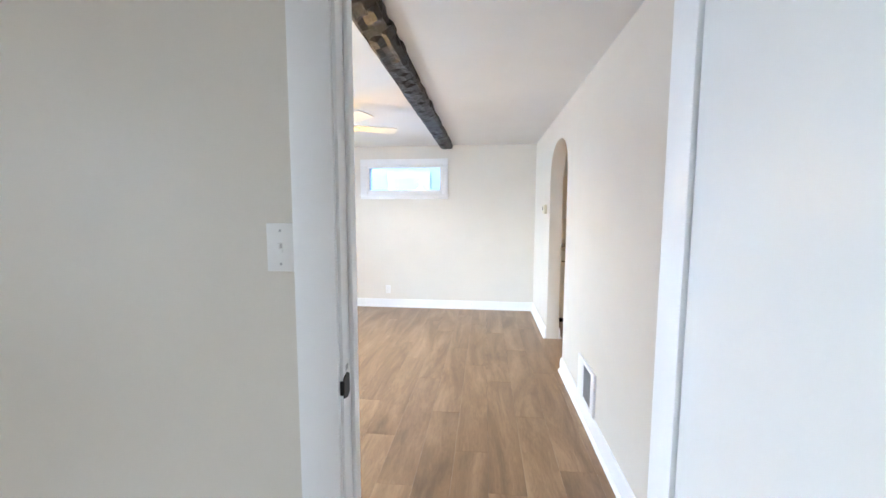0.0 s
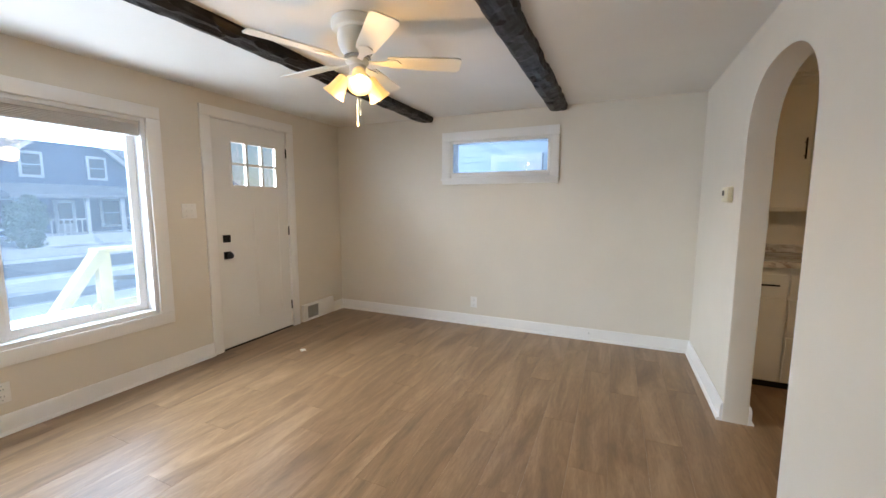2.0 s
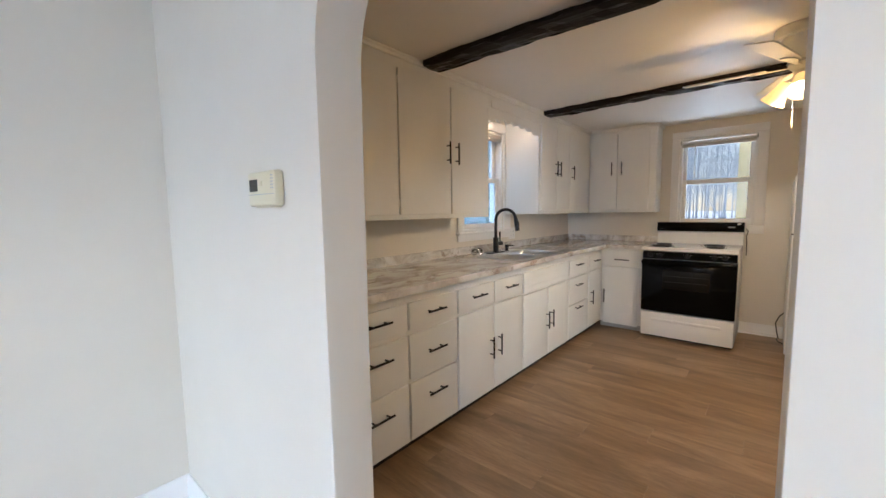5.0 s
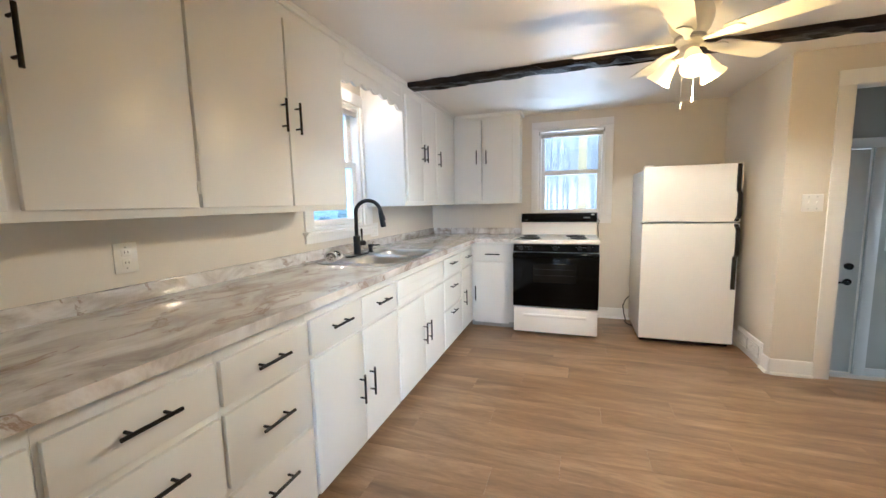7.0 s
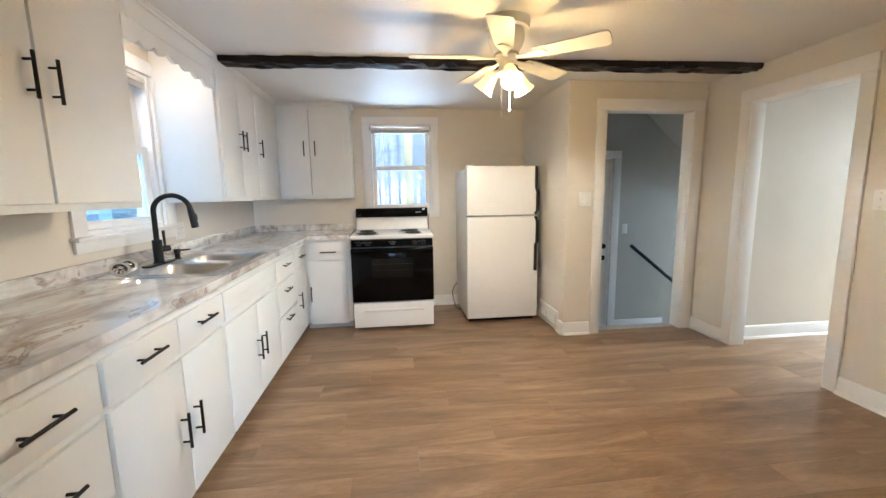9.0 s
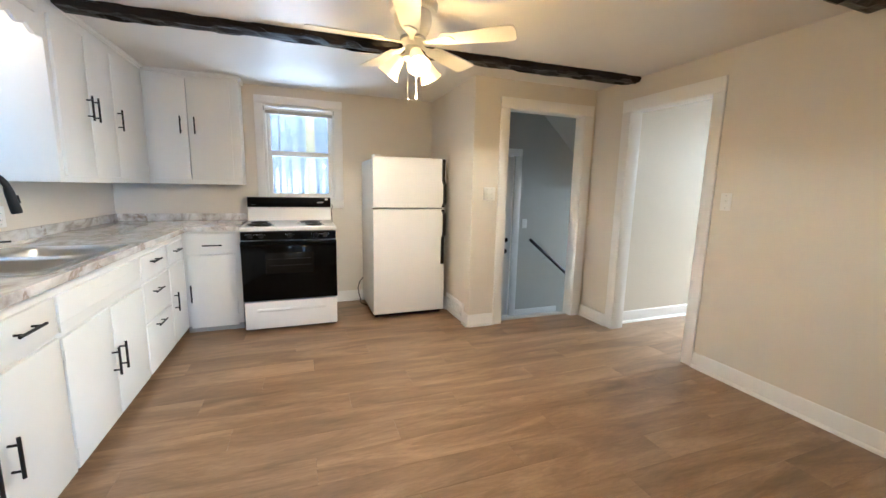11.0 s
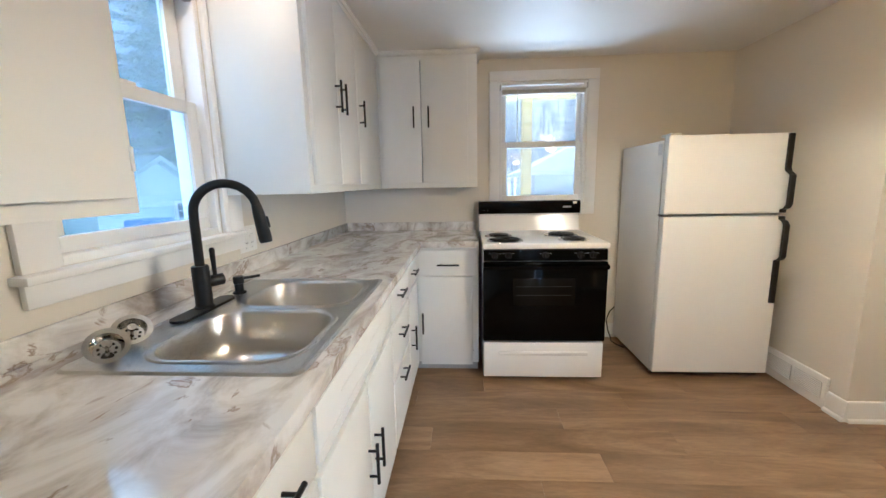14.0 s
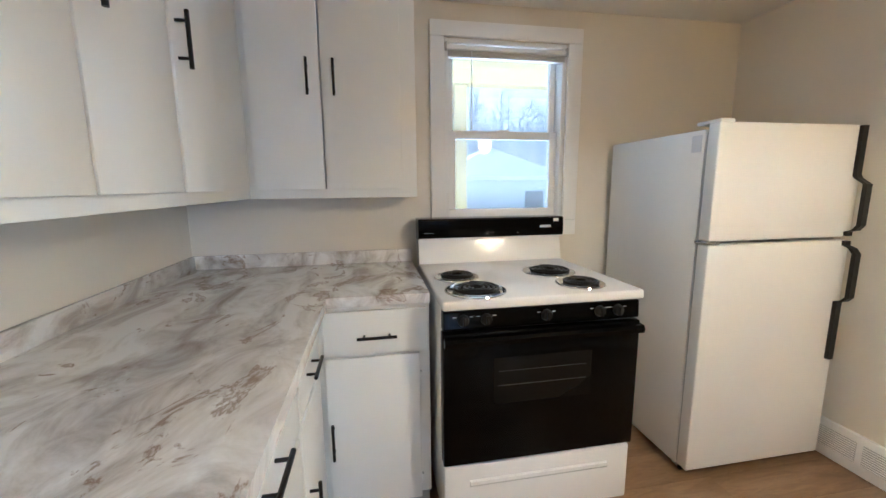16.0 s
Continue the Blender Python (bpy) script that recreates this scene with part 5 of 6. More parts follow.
for a in ((2.880, 2.965, 1.10, 2.030), (3.620, 3.651, 1.10, 2.030), (3.651, 3.745, 1.10, 1.249), (2.880, 3.651, 2.031, 2.115)):
    part("casing", box_bm(a[0], a[1], KN - 0.018, KN - 0.001, a[2], a[3], bevel=0.003), TRIM, w4)
part("stool", box_bm(2.865, 3.760, KN - 0.045, KN + 0.03, 1.078, 1.099, bevel=0.005), TRIM, w4)
part("apron", box_bm(2.880, 3.745, KN - 0.017, KN - 0.001, 1.020, 1.077, bevel=0.003), TRIM, w4)
X0, X1, Z0, Z1, ZM = 2.965, 3.620, 1.10, 2.030, 1.575
frame_y(w4, "window_frame", KN + 0.002, KN + 0.14, X0, X1, Z0, Z1, 0.024, VINYL)
lo = part("lower_sash", box_bm(X0 + 0.026, X1 - 0.026, KN + 0.030, KN + 0.062, Z0 + 0.026, Z0 + 0.068, bevel=0.003), VINYL, w4)
for a in ((X0 + 0.026, X0 + 0.066, Z0 + 0.069, ZM + 0.022), (X1 - 0.080, X1 - 0.026, Z0 + 0.069, ZM + 0.022), (X0 + 0.0665, X1 - 0.0805, ZM - 0.022, ZM + 0.022)):
    part("rail", box_bm(a[0], a[1], KN + 0.031, KN + 0.061, a[2], a[3], bevel=0.003), VINYL, lo)
pane(lo, X0 + 0.066, X1 - 0.080, KN + 0.044, KN + 0.049, Z0 + 0.068, ZM - 0.022, mat=VEILGLASS)
up = part("upper_sash", box_bm(X0 + 0.026, X1 - 0.026, KN + 0.066, KN + 0.096, ZM - 0.014, ZM + 0.026, bevel=0.003), VINYL, w4)
for a in ((X0 + 0.026, X0 + 0.062, ZM + 0.027, Z1 - 0.026), (X1 - 0.085, X1 - 0.026, ZM + 0.027, Z1 - 0.026), (X0 + 0.0625, X1 - 0.0855, Z1 - 0.064, Z1 - 0.026)):
    part("rail", box_bm(a[0], a[1], KN + 0.067, KN + 0.095, a[2], a[3], bevel=0.003), VINYL, up)
pane(up, X0 + 0.062, X1 - 0.085, KN + 0.080, KN + 0.085, ZM + 0.026, Z1 - 0.064, mat=VEILGLASS)
part("sash_lock", box_bm(3.25, 3.33, KN + 0.034, KN + 0.060, ZM + 0.022, ZM + 0.034, bevel=0.004), VINYL, lo)
bl = thing("window_blind", (3.29, KN + 0.015, 1.98), "raised blind bundled above the sink window", "blind")
part("headrail", box_bm(2.992, 3.592, KN - 0.002, KN + 0.028, 1.975, 2.003, bevel=0.003), BLIND, bl)
for k in range(3):
    part("slat", box_bm(2.995, 3.590, KN - 0.001, KN + 0.026, 1.946 + k * 0.009, 1.952 + k * 0.009, bevel=0.0015), BLIND, bl)

# Thermostat and floor registers
th = thing("thermostat", (EX, 4.975, 1.345), "ivory plastic wall thermostat with a small grey display", "thermostat")
part("body", box_bm(EX - 0.030, EX - 0.001, 4.901, 5.049, 1.300, 1.392, bevel=0.007, seg=3), IVORY, th)
part("base", box_bm(EX - 0.008, EX - 0.0005, 4.920, 5.055, 1.296, 1.396, bevel=0.003), IVORY, th)
part("display", box_bm(EX - 0.0310, EX - 0.0296, 4.991, 5.037, 1.340, 1.372), SCREEN, th, "grey display")
part("button", box_bm(EX - 0.033, EX - 0.029, 4.963, 4.979, 1.352, 1.366, bevel=0.001), IVORY, th)
part("seam", box_bm(EX - 0.0306, EX - 0.0296, 4.903, 5.047, 1.3305, 1.3325), GREYMETAL, th)
for k in range(5):
    part("slot", box_bm(EX - 0.0307, EX - 0.0290, 4.905, 4.917, 1.345 + 0.008 * k, 1.348 + 0.008 * k), GREYMETAL, th)


def register_x(name, x, sign, y0, y1, z0, z1, label, d0=None, d1=None, n=10, depth=0.034):
    """A sheet-metal baseboard register on a wall that faces along x; d0, d1: the louvred stretch."""
    ob = thing(name, (x, (y0 + y1) / 2, z0), label, "vent", "heating registers")
    d0, d1 = d0 if d0 is not None else y0 + 0.03, d1 if d1 is not None else y1 - 0.03
    t = depth
    bm = bm_new()
    add_box(bm, x + sign * 0.001, x + sign * t, y0, d0, z0, z1, 0.003)
    add_box(bm, x + sign * 0.001, x + sign * t, d1, y1, z0, z1, 0.003)
    add_box(bm, x + sign * 0.001, x + sign * t, d0, d1, z1 - 0.025, z1, 0.003)
    add_box(bm, x + sign * 0.001, x + sign * t, d0, d1, z0, z0 + 0.025, 0.003)
    part("frame", bm, TRIM, ob)
    part("duct", box_bm(x + sign * 0.001, x + sign * 0.004, d0, d1, z0 + 0.025, z1 - 0.025), DARKVOID, ob)
    for k in range(n):
        y = d0 + (d1 - d0) * (k + 0.5) / n
        part("louvre", box_bm(x + sign * depth * 0.35, x + sign * depth * 0.88, y - 0.0016, y + 0.0016, z0 + 0.024, z1 - 0.024), GREYMETAL, ob)
    return ob


register_x("floor_register", WX, 1, 2.245, 2.580, 0.004, 0.182, "white metal heating register below the picture window", 2.27, 2.555, 14)
register_x("floor_register", WX, 1, 5.205, 5.695, 0.004, 0.190, "white metal heating register beside the front door", 5.27, 5.44, 8)
register_x("wall_register", EX, -1, 2.930, 3.300, 0.116, 0.378, "white metal wall register above the baseboard", 2.992, 3.160, 9, 0.016)
ra = thing("return_grille", (4.41, 3.015, 0.05), "white metal return-air grille low on the alcove wall", "vent")
part("frame", box_bm(4.20, 4.64, 3.016, 3.034, 0.004, 0.185, bevel=0.003), TRIM, ra)
for x0, x1 in ((4.225, 4.405), (4.430, 4.615)):
    part("grille", box_bm(x0, x1, 3.034, 3.037, 0.055, 0.150), GREYMETAL, ra)
    for k in range(9):
        part("slat", box_bm(x0, x1, 3.036, 3.0405, 0.058 + k * 0.0105, 0.0625 + k * 0.0105, bevel=0.001), TRIM, ra)
ds = thing("door_stop", (-0.035, NY - 0.02, 0.075), "small metal door stop on the baseboard", "door stop")
part("spring", tube_bm([(-0.035, NY - 0.014, 0.072), (-0.035, NY - 0.075, 0.070)], 0.006, 10), CHROME, ds)
part("tip", tube_bm([(-0.035, NY - 0.075, 0.070), (-0.035, NY - 0.088, 0.070)], 0.008, 10), PLASTIC, ds)
cp = thing("paper_scrap", (-2.32, 4.58, 0), "small white scrap lying on the floor", "scrap")
part("scrap", prism_bm([(-2.345, 4.57), (-2.31, 4.555), (-2.29, 4.585), (-2.318, 4.602), (-2.338, 4.592)], "z", 0.0005, 0.010), PLASTIC, cp)

# Outdoors


def matte(name, c1, c2, scale, rough=0.8, stretch=(1, 1, 1), bump=0.3):
    m, nt, b = material(name, rough)
    v = world_coords(nt, stretch)
    n = noise_tex(nt, v, scale, 6, 0.6)
    nt.links.new(ramp(nt, n, [(0.35, c1), (0.65, c2)]), b.inputs["Base Color"])
    bumped(nt, b, n, bump, 0.02)
    return m


def ground_material():
    m, nt, b = material("snowy_ground", 0.75)
    v = world_coords(nt)
    n = noise_tex(nt, v, 0.32, 5, 0.6)
    grass = ramp(nt, noise_tex(nt, v, 6, 5), [(0.3, (0.10, 0.09, 0.06)), (0.7, (0.20, 0.17, 0.11))])
    cover = ramp(nt, n, [(0.36, (0, 0, 0)), (0.42, (1, 1, 1))])
    nt.links.new(mixed(nt, cover, grass, (0.86, 0.87, 0.90)), b.inputs["Base Color"])
    bumped(nt, b, noise_tex(nt, v, 2.0, 5), 0.4, 0.08)
    return m


SNOWGROUND = ground_material()
SNOW = matte("snow", (0.74, 0.76, 0.80), (0.82, 0.83, 0.86), 2.0, 0.7)
ASPHALT = matte("wet_asphalt", (0.15, 0.155, 0.17), (0.24, 0.245, 0.26), 1.2, 0.55)
BLUESIDING = matte("blue_siding", (0.055, 0.095, 0.19), (0.075, 0.12, 0.23), 3.0, 0.7)
PALESIDING = matte("pale_blue_siding", (0.40, 0.48, 0.55), (0.44, 0.52, 0.58), 3.0, 0.6)
WHITESIDING = matte("white_siding", (0.52, 0.55, 0.58), (0.60, 0.62, 0.65), 3.0, 0.6)
ROOF = matte("snowy_shingle", (0.16, 0.18, 0.22), (0.30, 0.33, 0.38), 5.0)
LUMBER = matte("new_lumber", (0.46, 0.35, 0.13), (0.55, 0.43, 0.18), 9.0, 0.7, (1, 1, 0.15))
BARK = matte("bark", (0.07, 0.055, 0.045), (0.15, 0.12, 0.10), 14.0, 0.9, (1, 1, 0.2))
NEEDLE = matte("spruce_needles", (0.085, 0.150, 0.055), (0.170, 0.245, 0.110), 5.0, 0.75)
# bark paled to blue-grey so the haze of distance is in its colour
HAZEBARK = matte("hazed_far_bark", (0.44, 0.48, 0.55), (0.54, 0.58, 0.64), 6.0, 0.9)
SHRUB = matte("shrub_leaves", (0.035, 0.075, 0.04), (0.08, 0.14, 0.08), 9.0, 0.7)
GREENSHED = matte("pale_shed_paint", (0.36, 0.47, 0.48), (0.42, 0.53, 0.54), 3.0, 0.7)
SHEDROOF = matte("green_grey_shingle", (0.20, 0.27, 0.27), (0.27, 0.35, 0.35), 5.0)
BLUEPLASTIC = matte("blue_plastic", (0.02, 0.09, 0.55), (0.03, 0.12, 0.62), 3.0, 0.4)
GREYFENCE = matte("weathered_fence", (0.16, 0.15, 0.14), (0.26, 0.25, 0.24), 8.0, 0.8, (1, 1, 0.2))
DARKGLASS = paint("far_window_glass", (0.05, 0.07, 0.10), 0.08, 0.2)
GZ = -0.75

gm = bm_new()
N = 40
for i in range(N + 1):
    for j in range(N + 1):
        x, y = -400 + 800 * i / N, -400 + 800 * j / N
        gm.verts.new((x, y, GZ))
gm.verts.ensure_lookup_table()
for i in range(N):
    for j in range(N):
        a = i * (N + 1) + j
        gm.faces.new((gm.verts[a], gm.verts[a + N + 1], gm.verts[a + N + 2], gm.verts[a + 1]))
solid("ground", gm, SNOWGROUND, "patchy snow over winter lawn", "ground", "structure")
solid("road", box_bm(-18.2, -14.0, -120, 120, GZ - 0.1, GZ + 0.015), ASPHALT, "wet grey asphalt street between snowy lawns", "road", "structure")
for x0, x1 in ((-18.5, -18.2), (-14.0, -13.7)):
    solid("kerb", box_bm(x0, x1, -120, 120, GZ - 0.1, GZ + 0.13, bevel=0.02), WHITESIDING, "pale concrete kerb along the street", "kerb", "structure")
# asphalt-coloured strip that draws the shadow band lying across the snow
solid("pavement", box_bm(-11.6, -10.5, -120, 120, GZ - 0.1, GZ + 0.03), ASPHALT, "grey strip for the sidewalk's shadow along the snowy lawn", "pavement", "structure")


def siding(axis, a, u0, u1, z0, z1, step, mat, parent, sign, holes=()):
    """Lapped boards on a wall that faces along axis."""
    z = z0
    while z < z1 - 1e-4:
        t = min(z + step, z1)
        spans = [(u0, u1)]
        for h in holes:
            if h[2] < (z + t) / 2 < h[3]:
                spans = [s for p in spans for s in ((p[0], min(p[1], h[0])), (max(p[0], h[1]), p[1])) if s[1] - s[0] > 0.01]
        for s in spans:
            prof = [(a, z), (a + sign * 0.022, z), (a + sign * 0.004, t), (a, t)]
            if axis == "x":
                bm = bm_new()
                add_prism(bm, prof, "y", s[0], s[1])
            else:
                bm = bm_new()
                vs = [[bm.verts.new((u, p[0], p[1])) for p in prof] for u in s]
                for i in range(4):
                    bm.faces.new((vs[0][i], vs[0][(i + 1) % 4], vs[1][(i + 1) % 4], vs[1][i]))
                bm.faces.new(vs[0][::-1])
                bm.faces.new(vs[1])
                bmesh.ops.recalc_face_normals(bm, faces=bm.faces)
            part("siding_board", bm, mat, parent)
        z = t


def house_window(parent, x, y, z, w, h):
    f = part("window", box_bm(x, x + 0.10, y - w / 2 - 0.12, y + w / 2 + 0.12, z - h / 2 - 0.12, z + h / 2 + 0.14, bevel=0.01), WHITESIDING, parent, "white framed sash window")
    part("pane", box_bm(x + 0.09, x + 0.115, y - w / 2, y + w / 2, z + 0.02, z + h / 2), DARKGLASS, f)
    part("pane", box_bm(x + 0.09, x + 0.115, y - w / 2, y + w / 2, z - h / 2, z - 0.03), DARKGLASS, f)


def blue_house():
    """The gabled house across the street, its front looking this way."""
    X = -27.0
    yc, hw, zeave, zpeak = 13.35, 3.3, 3.0, 5.7
    ob = thing("blue_house", (X - 4, yc, GZ), "dark blue two-storey gabled house with white trim and a porch", "house")
    part("wall", prism_bm([(yc - hw, GZ), (yc + hw, GZ), (yc + hw, zeave), (yc, zpeak), (yc - hw, zeave)], "x", X - 9, X), BLUESIDING, ob)
    for s in (-1, 1):
        o = [(yc, zpeak + 0.28), (yc + s * (hw + 0.6), zeave - 0.28), (yc + s * (hw + 0.6), zeave - 0.45), (yc, zpeak + 0.08)]
        part("roof", prism_bm(o, "x", X - 9.3, X + 0.55), ROOF, ob)
        t = [(yc, zpeak + 0.08), (yc + s * (hw + 0.6), zeave - 0.45), (yc + s * (hw + 0.6), zeave - 0.70), (yc, zpeak - 0.20)]
        part("bargeboard", prism_bm(t, "x", X + 0.40, X + 0.56), WHITESIDING, ob)
    part("wing_wall", prism_bm([(yc - hw - 7.5, GZ), (yc - hw, GZ), (yc - hw, 3.4), (yc - hw - 7.5, 3.4)], "x", X - 8, X - 1.5), BLUESIDING, ob)
    part("wing_roof", prism_bm([(X - 1.0, 3.35), (X - 4.8, 5.6), (X - 8.5, 3.35)], "y", yc - hw - 8.0, yc - hw + 0.6), ROOF, ob)
    for y in (yc - 1.45, yc + 1.30):
        house_window(ob, X, y, 3.25, 0.70, 1.05)
    house_window(ob, X - 1.5, yc - hw - 1.3, 0.9, 0.8, 1.7)
    house_window(ob, X - 1.5, yc - hw - 1.6, 3.0, 0.7, 1.0)
    part("corner_board", box_bm(X - 0.1, X + 0.06, yc - hw - 0.05, yc - hw + 0.16, GZ, zeave), WHITESIDING, ob)
    part("corner_board", box_bm(X - 0.1, X + 0.06, yc + hw - 0.16, yc + hw + 0.05, GZ, zeave), WHITESIDING, ob)
    # porch
    part("porch_roof", prism_bm([(X, 2.30), (X + 2.4, 1.72), (X + 2.4, 1.55), (X, 1.60)], "y", yc - hw + 0.2, yc + hw + 0.5), ROOF, ob)
    part("porch_floor", box_bm(X, X + 2.2, yc - hw + 0.3, yc + hw + 0.2, GZ, GZ + 0.45), WHITESIDING, ob)
    for y in (yc - hw + 0.5, yc - 0.2, yc + 1.35, yc + hw - 0.1):
        part("porch_post", box_bm(X + 2.0, X + 2.15, y - 0.08, y + 0.08, GZ + 0.45, 1.6, bevel=0.01), WHITESIDING, ob)
    for y0, y1 in ((yc - hw + 0.5, yc - 0.2), (yc + 1.35, yc + hw - 0.1)):
        part("porch_rail", box_bm(X + 2.04, X + 2.12, y0, y1, GZ + 1.20, GZ + 1.28), WHITESIDING, ob)
        k = y0 + 0.15
        while k < y1:
            part("baluster", box_bm(X + 2.06, X + 2.10, k - 0.02, k + 0.02, GZ + 0.45, GZ + 1.20), WHITESIDING, ob)
            k += 0.24
    for k in range(3):
        part("porch_step", box_bm(X + 2.2 + 0.28 * k, X + 2.48 + 0.28 * k, yc - 0.1, yc + 1.3, GZ, GZ + 0.36 - 0.12 * k), WHITESIDING, ob)
    d = part("entry_door", box_bm(X, X + 0.08, yc - 0.75, yc + 0.15, GZ + 0.45, 1.45, bevel=0.01), WHITESIDING, ob)
    part("door_glass", box_bm(X + 0.07, X + 0.10, yc - 0.58, yc - 0.02, 0.2, 1.3), DARKGLASS, d)
    house_window(ob, X, yc + 1.9, 0.75, 1.0, 1.4)
    house_window(ob, X, yc - 2.4, 0.75, 1.3, 1.4)
    return ob


blue_house()


def far_house(x, y, w, d, h, mat, label):
    ob = thing("far_house", (x, y, GZ), label, "house")
    part("wall", prism_bm([(y - w / 2, GZ), (y + w / 2, GZ), (y + w / 2, GZ + h), (y, GZ + h + w * 0.32), (y - w / 2, GZ + h)], "x", x - d, x), mat, ob)
    for s in (-1, 1):
        o = [(y, GZ + h + w * 0.32 + 0.2), (y + s * (w / 2 + 0.4), GZ + h - 0.1), (y + s * (w / 2 + 0.4), GZ + h - 0.25), (y, GZ + h + w * 0.32)]
        part("roof", prism_bm(o, "x", x - d - 0.3, x + 0.3), ROOF, ob)
    house_window(ob, x, y - w * 0.2, GZ + h * 0.55, 0.9, 1.3)
    house_window(ob, x, y + w * 0.2, GZ + h * 0.55, 0.9, 1.3)


far_house(-32, 25.0, 7.0, 8, 3.0, BLUESIDING, "blue house with a snowy roof further down the street")
far_house(-30, -12.0, 9.0, 8, 4.2, WHITESIDING, "white house with a dark roof further down the street")


def clump(bm, c, r, rng, n, leaf):
    for _ in range(n):
        a, b = rng.uniform(0, 2 * math.pi), math.acos(rng.uniform(-1, 1))
        rr = r * rng.uniform(0.55, 1.08)
        p = Vector((c[0] + rr * math.sin(b) * math.cos(a), c[1] + rr * math.sin(b) * math.sin(a), c[2] + rr * math.cos(b)))
        u = Vector((rng.uniform(-1, 1), rng.uniform(-1, 1), rng.uniform(-1, 1))).normalized()
        v = u.orthogonal().normalized()
        s = leaf * rng.uniform(0.6, 1.3)
        bm.faces.new([bm.verts.new(p + q) for q in (u * s, v * s * 0.5, -u * s, -v * s * 0.5)])


def shrub(x, y, h, r, seed):
    rng = random.Random(seed)
    ob = thing("evergreen_shrub", (x, y, GZ), "rounded evergreen shrub in front of the blue house", "shrub", "evergreen shrubs")
    part("trunk", tube_bm([(x, y, GZ), (x, y, GZ + h * 0.5)], 0.06, 8), BARK, ob)
    bm = bm_new()
    for k in range(26):
        z = GZ + h * (0.12 + 0.78 * k / 25)
        w = r * math.sin(math.pi * (0.18 + 0.76 * k / 25)) ** 0.7
        a = rng.uniform(0, 6.28)
        clump(bm, (x + w * 0.45 * math.cos(a), y + w * 0.45 * math.sin(a), z), w * 0.62, rng, 120, 0.11)
    part("crown", bm, SHRUB, ob)


shrub(-24.3, 10.6, 2.5, 0.85, 1)
shrub(-24.3, 15.6, 2.3, 0.85, 2)


def bare_tree(x, y, h, seed, label="leafless tree standing in the snow", bark=None):
    rng = random.Random(seed)
    ob = thing("bare_tree", (x, y, GZ), label, "tree", "bare trees")
    tr, cr = bm_new(), bm_new()

    def limb(bm, p, d, length, r, depth):
        pts, rs, q = [p], [r], Vector(p)
        for k in range(4):
            d = (d + Vector((rng.uniform(-1, 1), rng.uniform(-1, 1), rng.uniform(-0.3, 0.6))) * 0.16).normalized()
            q = q + d * length / 4
            pts.append(q.copy())
            rs.append(r * (1 - 0.16 * (k + 1)))
        add_tube_fast(bm, pts, rs, 5 if depth else 7)
        if depth < 4:
            for _ in range(4 if depth < 2 else 3):
                k = rng.randint(1, 4)
                nd = (d + Vector((rng.uniform(-1, 1), rng.uniform(-1, 1), rng.uniform(-0.2, 0.7)))).normalized()
                limb(cr, pts[k], nd, length * rng.uniform(0.5, 0.75), rs[k] * 0.55, depth + 1)

    limb(tr, Vector((x, y, GZ)), Vector((0, 0, 1)), h * 0.42, h * 0.0085, 0)
    part("trunk", tr, bark or BARK, ob)
    part("crown", cr, bark or BARK, ob)


def add_tube_fast(bm, pts, rs, steps):
    rings = []
    for i, p in enumerate(pts):
        d = (pts[min(i + 1, len(pts) - 1)] - pts[max(i - 1, 0)]).normalized()
        s = d.orthogonal().normalized()
        u = d.cross(s)
        rings.append([bm.verts.new(p + rs[i] * (math.cos(2 * math.pi * k / steps) * s + math.sin(2 * math.pi * k / steps) * u)) for k in range(steps)])
    for a, b in zip(rings, rings[1:]):
        for k in range(steps):
            bm.faces.new((a[k], a[(k + 1) % steps], b[(k + 1) % steps], b[k]))


bare_tree(-33, 3.0, 13, 4)
bare_tree(-36, 9.5, 14, 5)
bare_tree(-34, 19, 12, 6)
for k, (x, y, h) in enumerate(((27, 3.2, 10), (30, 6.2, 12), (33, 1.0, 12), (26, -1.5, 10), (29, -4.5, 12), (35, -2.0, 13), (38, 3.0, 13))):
    bare_tree(x, y, h, 20 + k, "leafless tree beyond the back yard", HAZEBARK)


